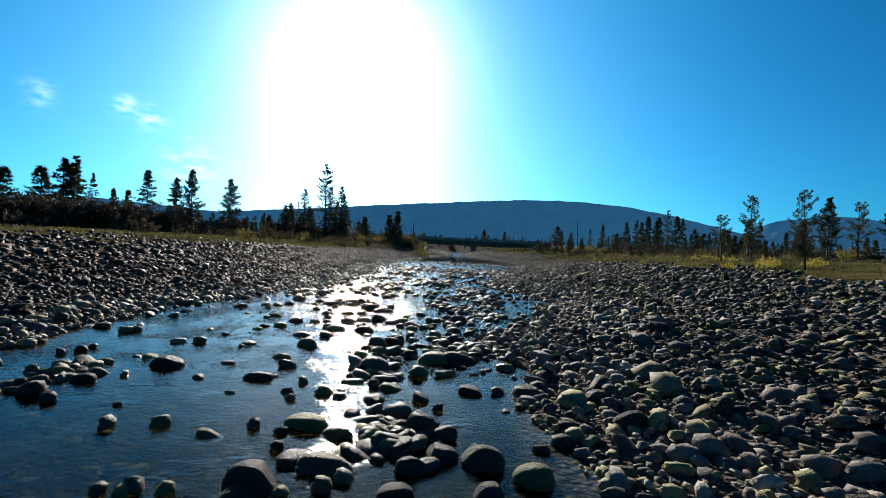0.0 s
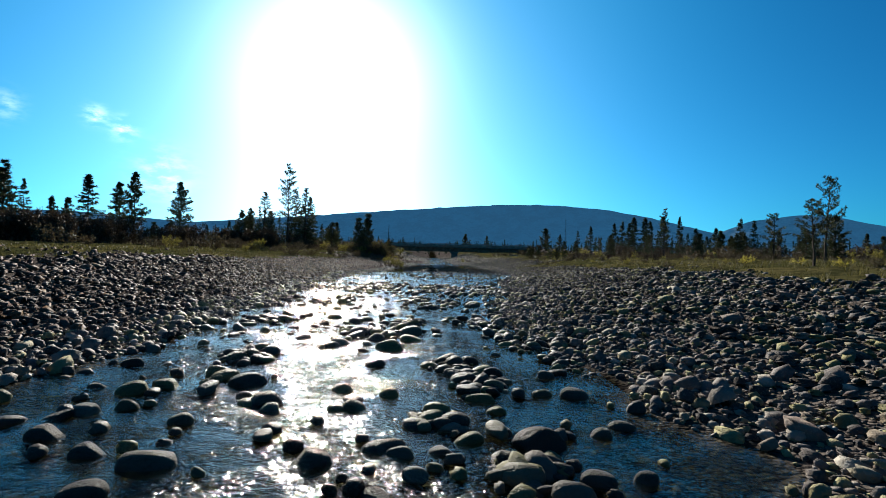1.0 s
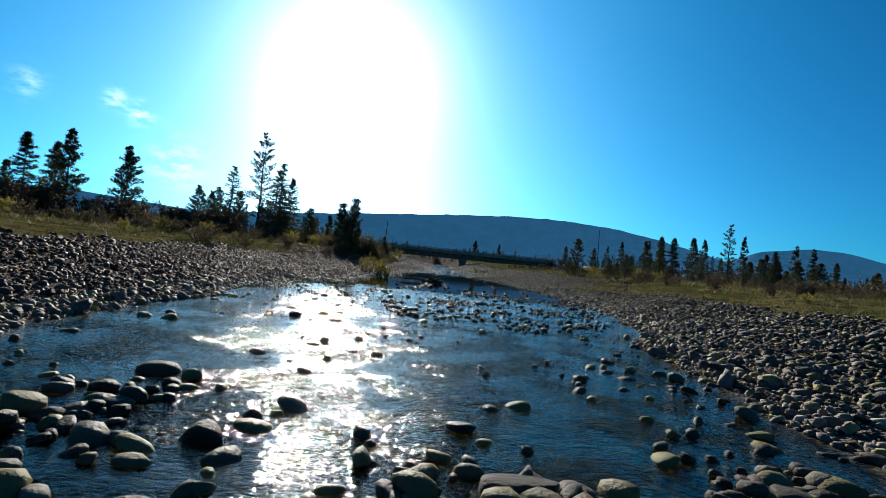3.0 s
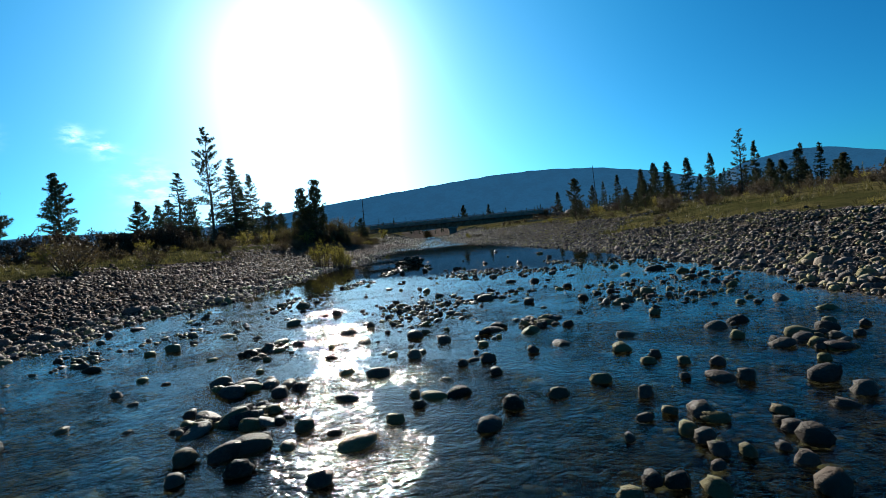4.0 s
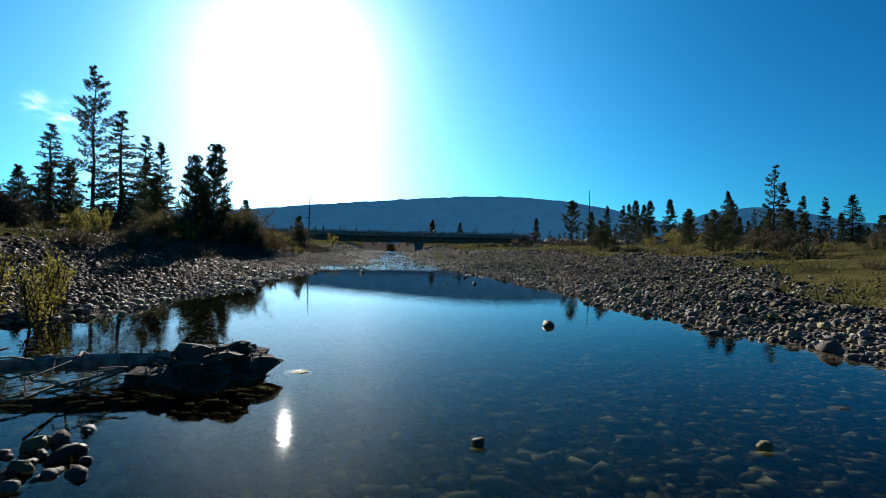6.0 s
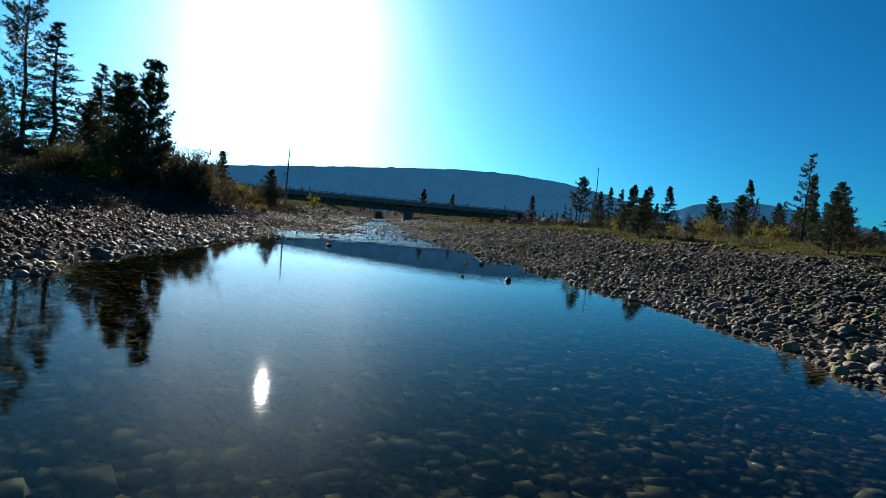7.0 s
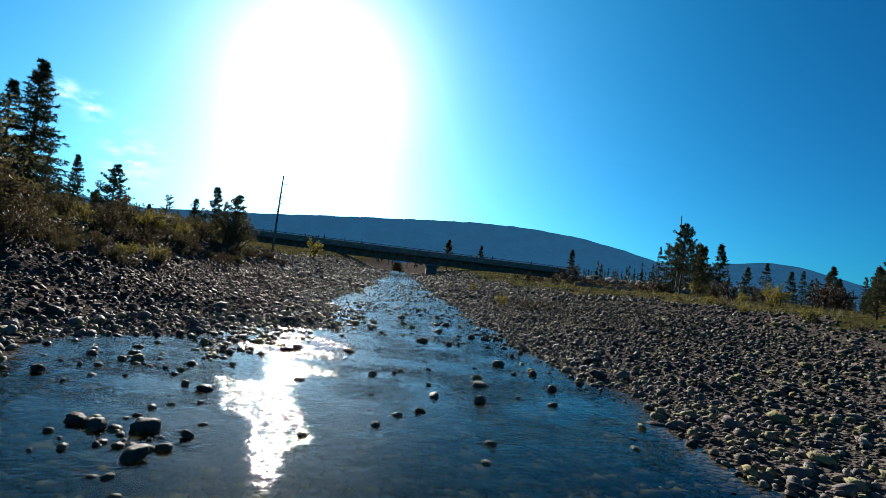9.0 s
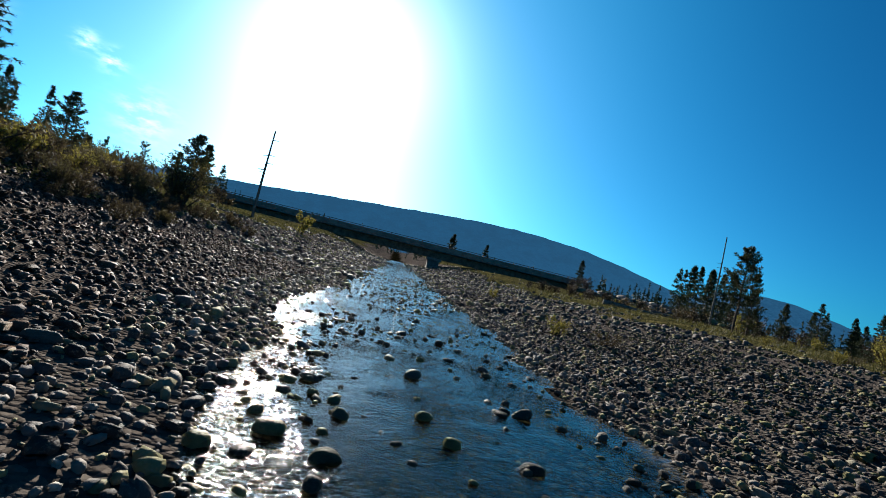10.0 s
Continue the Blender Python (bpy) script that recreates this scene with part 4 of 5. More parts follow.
def sizes(rng, n, mean, big=0.025):
    r = mean * np.exp(rng.normal(0, 0.34, n))
    r = np.minimum(np.where(rng.random(n) < big, r * rng.uniform(1.3, 1.8, n), r), mean * 1.95)
    return np.stack([r * rng.uniform(0.95, 1.45, n), r * rng.uniform(0.65, 1.0, n), r * rng.uniform(0.4, 0.75, n)], -1)


def stone_radius(y):
    """The usual half width of a bank stone: coarse upstream, finer below the pool."""
    return np.interp(y, (0, 20, 45, 60, 90), (0.072, 0.07, 0.06, 0.052, 0.046))


# the banks in three sizes: large stones, the usual cobbles (wider set upstream), and pebbles in the gaps between them
for y0, y1, cell, reach, factor, lift, seed, label in (
        (1, 108, 0.62, 6.5, 1.4, 0.5, 101, "large rounded stones on the gravel bar"),
        (1, 45, 0.168, 6.5, 0.92, 0.55, 111, "rounded grey river stones on the gravel bar"),
        (45, 108, 0.138, 7.5, 0.92, 0.55, 131, "rounded grey river stones on the gravel bar"),
        (1, 108, 0.118, 1.25, 0.46, 0.45, 121, "small stones filling the gaps along the water")):
    small = factor < 0.5
    x, y, rng = scatter(-14, 12.5, y0, y1, cell, seed)
    d, on_left = outside(x, y)
    keep = (d > -0.15) & (d < reach + np.interp(y, (10, 16), (1.5, 0.0)) * small) & (rng.random(len(x)) < np.where(d < 3.4, 1.0, 0.85))
    if small:
        keep &= (y < 54) | (y > 80)
    keep &= on_left | (rng.random(len(x)) > grass_amount(x, y) * 0.96)
    x, y, d, left = x[keep], y[keep], d[keep], on_left[keep]
    dims = sizes(rng, len(x), 1.0) * (stone_radius(y) * factor)[:, None]
    dims *= np.interp(d, (3.2, 5.0), (1.0, 1.1))[:, None]
    xyz = np.stack([x, y, ground_height(x, y) + dims[:, 2] * rng.uniform(lift - 0.35, lift + 0.3, len(x))], -1)
    turns = turn_matrices(rng, len(x), 0.3)
    if small:
        joined_stones("bank_pebbles", xyz, dims, turns, 2, label, seed + 1, STONE_BANK)
        continue
    near = d < 0.95
    joined_stones("bank_stones", xyz[near], dims[near], turns[near], 1, "rounded grey river stones along the water", seed, STONE_BANK)
    for pick, lod, mat, what in ((~near & ~left & (d < 2.4), 3, STONE, label), (~near & left & (d < 2.4), 3, STONE_LEFT_DIMMED, "rounded reddish brown river stones on the gravel bar"),
                                 (~near & ~left & (d >= 2.4), 2, STONE, label), (~near & left & (d >= 2.4), 2, STONE_LEFT_DIMMED, "rounded reddish brown river stones on the gravel bar")):
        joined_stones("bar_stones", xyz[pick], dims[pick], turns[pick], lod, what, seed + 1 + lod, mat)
# higher on the bars
x, y, rng = scatter(-24, 20, -5, 112, 0.3, 102)
d, on_left = outside(x, y)
cut_bank = on_left & (y > 70) & (d < 9)
keep = (d >= np.where(y < 45, 6.5, 7.5)) & (cut_bank | (rng.random(len(x)) > grass_amount(x, y) * 0.995)) & (d < 17)
x, y = x[keep], y[keep]
dims = sizes(rng, len(x), 0.105) * np.interp(y, (40, 62), (1.0, 0.68))[:, None]
xyz = np.stack([x, y, ground_height(x, y) + dims[:, 2] * rng.uniform(0.1, 0.6, len(x))], -1)
turns = turn_matrices(rng, len(x), 0.25)
left = on_left[keep]
joined_stones("upper_stones", xyz[~left], dims[~left], turns[~left], 2, "weathered stones on the upper gravel bar", 3)
joined_stones("upper_stones", xyz[left], dims[left], turns[left], 2, "weathered reddish brown stones on the upper gravel bar", 13, STONE_LEFT_DIMMED)
# downstream towards the bridge
for y0, y1, cell, mean in ((108, 140, 0.38, 0.1), (140, 200, 0.66, 0.17)):
    x, y, rng = scatter(-26, 26, y0, y1, cell, 103 + y0)
    d, on_left = outside(x, y)
    keep = (d > -0.2) & (d < 17) & (rng.random(len(x)) > grass_amount(x, y) * 0.97)
    x, y = x[keep], y[keep]
    dims = sizes(rng, len(x), mean)
    xyz = np.stack([x, y, ground_height(x, y) + dims[:, 2] * 0.3], -1)
    joined_stones("far_stones", xyz, dims, turn_matrices(rng, len(x), 0.25), 3, "gravel bar stones further down the river", 4)
# under water: close-set in the pool, sparser in the riffles
x, y, rng = scatter(-6.5, 6.5, 2, 98, 0.15, 105)
d, on_left = outside(x, y)
keep = (d < -0.05) & (((y > 54) & (y < 92)) | (rng.random(len(x)) < 0.22))
x, y = x[keep], y[keep]
dims = sizes(rng, len(x), 0.06)
z = ground_height(x, y)
xyz = np.stack([x, y, np.minimum(z + dims[:, 2] * 0.3, -0.03 - dims[:, 2] * 0.8)], -1)
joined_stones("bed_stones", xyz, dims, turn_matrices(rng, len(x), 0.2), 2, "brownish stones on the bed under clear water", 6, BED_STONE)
# single stones in the stream: x, y, half width
NEAR_BOULDERS = (
    (-1.83, 2.79, 0.06), (-1.98, 2.8, 0.05), (-1.17, 2.85, 0.14), (-1.81, 2.86, 0.08), (-1.63, 2.86, 0.06), (-0.98, 2.92, 0.05), (-0.33, 2.97, 0.11), (-0.77, 3.01, 0.07),
    (-1.18, 3.02, 0.18), (0.23, 3.05, 0.11), (-0.67, 3.14, 0.07), (-0.93, 3.22, 0.06), (-1.08, 3.29, 0.05), (0.53, 3.29, 0.15), (-0.82, 3.3, 0.19), (-0.28, 3.32, 0.09),
    (1.1, 3.45, 0.11), (0.18, 3.49, 0.16), (-1.24, 3.56, 0.06), (-0.11, 3.56, 0.14), (-0.46, 3.66, 0.18), (-1.8, 3.72, 0.1), (-2.61, 3.76, 0.08), (-2.26, 3.86, 0.08),
    (-1.32, 3.86, 0.06), (-0.66, 3.87, 0.08), (0.82, 3.95, 0.09), (-1.58, 3.97, 0.07), (-1.18, 4.03, 0.17), (-0.45, 4.07, 0.15), (-2.85, 4.22, 0.04), (-3.48, 4.25, 0.08),
    (0.93, 4.25, 0.11),
)
NEAR_SIDE_BOULDERS = (
    (1.47, 4.39, 0.16), (0.82, 4.42, 0.07), (-3.83, 4.43, 0.07), (-0.16, 4.62, 0.06), (-3.93, 4.68, 0.08), (-1.53, 4.68, 0.05), (-3.63, 4.86, 0.11), (-0.34, 4.89, 0.09),
    (-1.28, 4.92, 0.09), (1.11, 4.95, 0.12), (1.35, 4.99, 0.13), (-4.34, 5.08, 0.08), (-3.7, 5.16, 0.11), (-0.68, 5.22, 0.12), (0.15, 5.22, 0.14), (0.72, 5.24, 0.14),
    (-1.59, 5.26, 0.06), (0.41, 5.26, 0.09), (-4.22, 5.32, 0.08), (-3.24, 5.62, 0.18), (-4.68, 5.88, 0.06),
)
NEAR_END_BOULDERS = (
    (-1.03, 6, 0.29), (-4.56, 6.04, 0.08), (-4.57, 6.26, 0.06), (-0.3, 6.58, 0.27), (0.03, 6.63, 0.25), (-3.57, 6.96, 0.09), (-2.12, 7.13, 0.17), (-4.84, 7.5, 0.08),
    (0.18, 9.02, 0.11), (-1.78, 9.03, 0.07), (-0.11, 9.04, 0.14), (-0.85, 9.06, 0.11), (0.85, 9.09, 0.12), (0.52, 9.09, 0.07), (-0.65, 9.16, 0.08), (-1.74, 9.16, 0.07),
    (-2.64, 9.2, 0.11), (-2.97, 9.21, 0.15), (-1.06, 9.23, 0.1), (0.69, 9.24, 0.1), (1.12, 9.24, 0.07), (0.26, 9.26, 0.13), (-0.14, 9.28, 0.13), (-0.57, 9.3, 0.14),
    (-2.44, 9.35, 0.1), (-2.06, 9.38, 0.15), (-0.87, 9.46, 0.15), (0.69, 9.5, 0.09), (1.03, 9.54, 0.15), (-1.28, 9.56, 0.12), (-0.19, 9.6, 0.13), (-1.82, 9.68, 0.15),
    (-3.54, 9.73, 0.13),
)
NEAR_END_SIDE_BOULDERS = (
    (-1.12, 9.74, 0.15), (1.01, 9.8, 0.12), (-2.56, 9.83, 0.08), (-1.57, 9.85, 0.16), (1.27, 9.89, 0.08), (0.2, 9.9, 0.09), (-0.61, 10.04, 0.09), (-0.45, 10.11, 0.11),
    (-0.19, 10.14, 0.07),
)
UPPER_BOULDERS = (
    (0.01, 10.21, 0.08), (1.24, 10.32, 0.07), (-1.11, 10.46, 0.07), (0.74, 10.52, 0.09), (0.53, 10.55, 0.1), (-2.34, 10.58, 0.13), (-2.06, 10.63, 0.09), (1.18, 10.66, 0.15),
    (-4.09, 10.77, 0.08), (-0.84, 10.86, 0.1), (0.5, 10.87, 0.1), (-3.09, 10.95, 0.08), (0.31, 11.1, 0.1), (-1.75, 11.17, 0.15), (-4.29, 11.18, 0.12), (0.92, 11.22, 0.11),
    (-1.57, 11.27, 0.11), (-4.06, 11.29, 0.13), (0.47, 11.34, 0.12), (-2.82, 11.47, 0.07), (-3.94, 11.59, 0.13), (0.1, 11.65, 0.11), (-2, 11.82, 0.07), (-0.38, 11.84, 0.1),
    (-3.41, 11.88, 0.1), (-0.08, 11.97, 0.14), (-3.06, 12.02, 0.19), (-2.64, 12.02, 0.13), (-2.28, 12.04, 0.11), (-2.67, 12.43, 0.11), (-2.31, 12.46, 0.13), (-4.03, 12.57, 0.18),
    (-0.4, 12.64, 0.16),
)
UPPER_SIDE_BOULDERS = (
    (0.25, 12.8, 0.12), (-2.7, 12.99, 0.1), (-2.07, 14.13, 0.14), (-0.63, 14.25, 0.07), (-0.34, 14.26, 0.1), (-0.49, 14.31, 0.08), (0.88, 14.31, 0.07), (1.17, 14.33, 0.06),
    (0.44, 14.38, 0.05), (-0.59, 14.46, 0.05), (0.68, 14.48, 0.05), (0.59, 14.5, 0.05), (-0.11, 14.52, 0.08), (1.13, 14.55, 0.12), (0.48, 14.57, 0.05), (1.46, 14.57, 0.1),
    (0.18, 14.58, 0.07),
)
UPPER_BEND_BOULDERS = (
    (-1.95, 14.63, 0.21), (0.02, 14.67, 0.06), (0.91, 14.67, 0.07), (0.73, 14.68, 0.06), (-2.82, 14.73, 0.08), (-0.88, 14.74, 0.16), (-2.48, 14.77, 0.12), (0.59, 14.79, 0.07),
    (0.16, 14.8, 0.08), (-2.25, 14.86, 0.08), (-0.24, 14.93, 0.11), (-1.06, 14.98, 0.09), (0.06, 14.99, 0.1), (-0.38, 15.08, 0.17), (-3.04, 15.1, 0.14), (-0.57, 15.17, 0.06),
    (0.84, 15.17, 0.22), (-2.09, 15.23, 0.06), (-2.72, 15.25, 0.08), (0.29, 15.25, 0.13), (-1.35, 15.35, 0.09), (0.56, 15.44, 0.1), (1.43, 15.46, 0.1), (-2.19, 15.51, 0.11),
    (-3.26, 15.54, 0.12), (-1.03, 15.57, 0.07), (1.16, 15.65, 0.07), (-3.12, 15.7, 0.15), (1.68, 15.7, 0.12), (0.18, 15.72, 0.13), (-0.1, 15.76, 0.14), (-2.88, 15.85, 0.12),
    (-1.54, 15.91, 0.11),
)
UPPER_BEND_SIDE_BOULDERS = (
    (-0.92, 16, 0.11), (-0.77, 16.04, 0.13), (0.6, 16.05, 0.11), (-1.68, 16.15, 0.19), (1.99, 16.21, 0.09), (-3.13, 16.41, 0.18), (0.46, 16.45, 0.16), (-0.49, 16.54, 0.12),
    (-3.61, 16.55, 0.1), (0.9, 16.61, 0.09), (-2.91, 16.64, 0.17), (-1.03, 16.67, 0.12), (1.5, 16.7, 0.15), (1.16, 16.71, 0.12), (-2.11, 16.83, 0.2), (2.35, 16.83, 0.13),
)
UPPER_END_BOULDERS = (
    (-4.32, 17.09, 0.09), (-3.09, 17.21, 0.1), (-2.56, 17.24, 0.19), (0.32, 17.34, 0.16), (0.68, 17.53, 0.16), (1.36, 17.56, 0.11), (0.18, 17.58, 0.11), (-3.88, 17.62, 0.13),
    (-0.84, 17.98, 0.13), (-0.12, 18, 0.13), (-2.4, 18.23, 0.16), (0.43, 18.34, 0.15), (-2.77, 18.37, 0.16), (1.58, 18.51, 0.09), (-0.78, 19.24, 0.28), (-1.64, 19.53, 0.16),
    (-1.12, 19.99, 0.18), (-0.51, 20.06, 0.2), (-1.45, 20.61, 0.24), (-0.57, 20.77, 0.24), (-1.81, 22.09, 0.16), (-1.43, 24.34, 0.1), (-0.71, 24.51, 0.06), (-2.35, 24.57, 0.07),
    (-2.74, 24.6, 0.12), (0.66, 24.65, 0.09), (0, 24.67, 0.04), (0.56, 24.78, 0.05), (1.3, 24.81, 0.08), (1.61, 24.81, 0.09), (-2.25, 24.92, 0.12), (0.69, 24.92, 0.08),
    (1.96, 24.92, 0.1),
)
UPPER_END_SIDE_BOULDERS = (
    (0.94, 24.95, 0.1),
)
MIDDLE_BOULDERS = (
    (1.38, 25.05, 0.09), (-0.61, 25.1, 0.06), (1.69, 25.13, 0.1), (0.06, 25.16, 0.09), (-1.84, 25.23, 0.07), (-0.98, 25.26, 0.1), (-0.28, 25.27, 0.09), (-0.53, 25.28, 0.16),
    (-2.24, 25.3, 0.07), (1.37, 25.46, 0.09), (-3.27, 25.49, 0.07), (1.6, 25.49, 0.1), (-0.2, 25.54, 0.08), (-1.12, 25.56, 0.07), (-0.38, 25.62, 0.1), (1.89, 25.62, 0.13),
    (0.28, 25.83, 0.08), (0.04, 25.91, 0.09), (1.87, 25.93, 0.17), (-3.26, 26.03, 0.11), (-1.09, 26.03, 0.12), (0.74, 26.08, 0.08), (-3.61, 26.09, 0.12), (0.94, 26.17, 0.16),
    (2.58, 26.22, 0.09), (-2.97, 26.24, 0.2), (-3.63, 26.3, 0.11), (-0.6, 26.32, 0.09), (0.45, 26.32, 0.1), (0.04, 26.46, 0.11), (-2.77, 26.47, 0.06), (-1.05, 26.48, 0.09),
    (-4.27, 26.54, 0.12),
)
MIDDLE_SIDE_BOULDERS = (
    (0.94, 26.66, 0.23), (1.62, 26.66, 0.08), (0.34, 26.67, 0.14), (-3.01, 26.71, 0.09), (1.4, 26.72, 0.12), (-0.44, 26.74, 0.15), (2.82, 26.74, 0.12), (1.97, 26.75, 0.08),
    (-0.93, 26.77, 0.09), (0.5, 26.79, 0.1), (-0.76, 26.84, 0.1),
)
MIDDLE_BEND_BOULDERS = (
    (2.1, 27.11, 0.12), (-0.96, 27.18, 0.14), (2.8, 27.2, 0.17), (-3.57, 27.29, 0.08), (0.84, 27.35, 0.09), (0.41, 27.37, 0.1), (-2.51, 27.38, 0.11), (-3.13, 27.53, 0.12),
    (-0.49, 27.53, 0.12), (-0.78, 27.55, 0.09), (-0.08, 27.58, 0.09), (-2.82, 27.62, 0.13), (-3.07, 27.77, 0.17), (1.93, 28.02, 0.14), (-0.73, 28.4, 0.13), (-2.74, 28.42, 0.13),
    (0.54, 28.46, 0.1), (-1.03, 28.47, 0.1), (1.47, 28.72, 0.07), (-2.92, 28.83, 0.12), (2.06, 29.49, 0.15), (0.39, 29.57, 0.17), (-0.04, 29.58, 0.14), (1.57, 29.75, 0.12),
    (-0.64, 29.88, 0.13), (-1.02, 30.17, 0.17), (-1.82, 30.53, 0.14), (1.31, 30.65, 0.15), (-3.43, 30.74, 0.15),
)
MIDDLE_END_BOULDERS = (
    (-1.8, 32.1, 0.19), (0.35, 32.28, 0.23), (-3.05, 32.35, 0.15), (-0.69, 32.61, 0.24), (-3.39, 32.91, 0.28), (1.6, 33.02, 0.18), (-2.33, 33.05, 0.16), (-2.63, 33.06, 0.14),
    (2.05, 33.09, 0.18), (0.95, 33.63, 0.14), (-0.7, 33.65, 0.18), (-0.21, 34.59, 0.23), (-0.04, 35.04, 0.24), (-2.08, 35.39, 0.18), (-3.2, 36.87, 0.19), (1.39, 42.95, 0.08),
    (0.98, 43.03, 0.07), (0.63, 43.04, 0.05), (0.85, 43.11, 0.06), (0.77, 43.16, 0.06), (1.46, 43.2, 0.06), (1.08, 43.21, 0.04), (1.28, 43.32, 0.05), (1.46, 43.34, 0.04),
)
RIFFLE_BOULDERS = (
    (1.16, 43.36, 0.06), (1.64, 43.39, 0.09), (-0.74, 43.45, 0.08), (1.17, 43.49, 0.06), (1.63, 43.51, 0.07), (-1.52, 43.58, 0.06), (0.83, 43.59, 0.04), (1.14, 43.61, 0.06),
    (1.64, 43.62, 0.05), (-1.21, 43.63, 0.09), (1.72, 43.75, 0.06), (1.32, 43.83, 0.09), (1, 43.83, 0.05), (-1.59, 43.84, 0.08), (1.16, 43.87, 0.05), (-1.03, 43.91, 0.05),
    (2.31, 43.92, 0.07), (0.14, 43.93, 0.08), (-1.28, 43.98, 0.13), (-1.22, 44.09, 0.05), (-0.43, 44.18, 0.06), (2.29, 44.19, 0.09), (-1.01, 44.2, 0.06), (1.15, 44.21, 0.07),
    (0.32, 44.24, 0.08), (-1.39, 44.31, 0.08), (1.88, 44.33, 0.07), (0.64, 44.36, 0.07),
)
RIFFLE_BEND_BOULDERS = (
    (-0.29, 44.41, 0.05), (1.53, 44.46, 0.04), (-1.6, 44.46, 0.06), (2.57, 44.57, 0.06), (0.99, 44.58, 0.08), (-0.02, 44.6, 0.1), (-0.33, 44.66, 0.05), (1.88, 44.7, 0.06),
    (1.69, 44.83, 0.06), (-1.42, 45, 0.09), (0.29, 45.01, 0.06), (1.57, 45.06, 0.06), (-1.3, 45.12, 0.08), (2.88, 45.21, 0.07), (-0.68, 45.31, 0.09), (0.05, 45.37, 0.06),
    (-1.86, 45.39, 0.12), (2.44, 45.42, 0.07), (-2.97, 45.42, 0.06), (0.27, 45.44, 0.08), (-2.08, 45.46, 0.09), (0.69, 45.58, 0.06), (3.39, 45.63, 0.07), (-1.86, 45.81, 0.05),
    (-0.39, 45.83, 0.08), (2.48, 45.87, 0.11), (1.65, 45.89, 0.1), (2.8, 46.04, 0.11), (-0.1, 46.44, 0.1), (0.83, 46.48, 0.11),
)
RIFFLE_END_BOULDERS = (
    (0.46, 46.76, 0.11), (-0.44, 46.78, 0.1), (2.3, 46.8, 0.08), (1.08, 46.98, 0.13), (-3.72, 47.24, 0.07), (-3.51, 47.37, 0.09), (-1.31, 47.44, 0.12), (2.23, 47.71, 0.12),
    (2.78, 48.34, 0.14), (1.92, 48.4, 0.08), (1.16, 48.58, 0.09), (-2.34, 48.59, 0.1), (-1.83, 49.2, 0.09), (0.59, 49.41, 0.14), (-2.78, 50.74, 0.15), (1.72, 51.26, 0.11),
    (4.2, 51.41, 0.18), (1.31, 51.6, 0.11), (2.41, 52.68, 0.08), (1.1, 53, 0.07), (2.58, 53.37, 0.08), (0.69, 53.48, 0.08), (0.45, 53.68, 0.09), (1.34, 53.73, 0.07),
    (-1.09, 53.83, 0.07),
)
POOL_BOULDERS = (
    (0.47, 55.97, 0.12), (0.55, 56.46, 0.06), (0.31, 56.69, 0.09), (2.25, 56.73, 0.09), (0.45, 56.92, 0.05), (-0.66, 57.17, 0.1), (-1.38, 57.19, 0.1), (-1.41, 57.67, 0.13),
    (1.31, 57.94, 0.08), (1.33, 58.08, 0.08), (3.48, 58.13, 0.09), (-1.51, 58.17, 0.08), (-1.38, 58.67, 0.08), (-1.95, 59.23, 0.06), (-0.67, 59.56, 0.08), (-0.55, 59.92, 0.05),
)
POOL_END_BOULDERS = (
    (2.41, 60.62, 0.05), (0.71, 60.71, 0.05), (3.61, 60.75, 0.09), (3.72, 60.76, 0.1), (3.59, 61.37, 0.12), (-0.7, 62.5, 0.17), (2.45, 65.45, 0.1), (4.72, 74.41, 0.1),
    (2.54, 74.71, 0.09), (1.66, 74.83, 0.05), (3.85, 76.6, 0.07), (2.2, 78.18, 0.06), (2.63, 78.27, 0.07), (2.83, 79.64, 0.13), (-1.64, 80.54, 0.09), (-1.81, 82.08, 0.08),
    (-2.94, 82.48, 0.05), (2.69, 83.39, 0.15), (4.26, 83.4, 0.1), (-2.56, 85.92, 0.07), (-2.26, 85.98, 0.09),
)
LOWER_BOULDERS = (
    (-0.92, 88.51, 0.05), (0.38, 88.54, 0.11), (-0.67, 88.73, 0.04), (1.3, 88.73, 0.07), (-0.59, 88.91, 0.04), (0.39, 88.97, 0.07), (1.84, 89.31, 0.05), (1.88, 89.43, 0.08),
    (0.98, 89.52, 0.04), (-2.91, 89.65, 0.06), (1.29, 89.68, 0.06), (-2.06, 89.7, 0.07), (1.31, 89.87, 0.07), (-1.32, 89.9, 0.12), (2.11, 89.93, 0.07), (0.87, 90.14, 0.1),
    (2.59, 90.96, 0.14), (0.22, 91.73, 0.08), (-0.26, 91.84, 0.13), (-1.27, 92.68, 0.07), (-1.95, 92.89, 0.08), (-1.27, 93.06, 0.11), (1.06, 93.18, 0.08), (-1.66, 93.28, 0.1),
    (0.11, 93.65, 0.12), (-0.45, 93.76, 0.08), (-3.43, 93.79, 0.12), (-1.29, 93.86, 0.07), (-0.64, 94.27, 0.08), (-0.73, 95.68, 0.09),
)
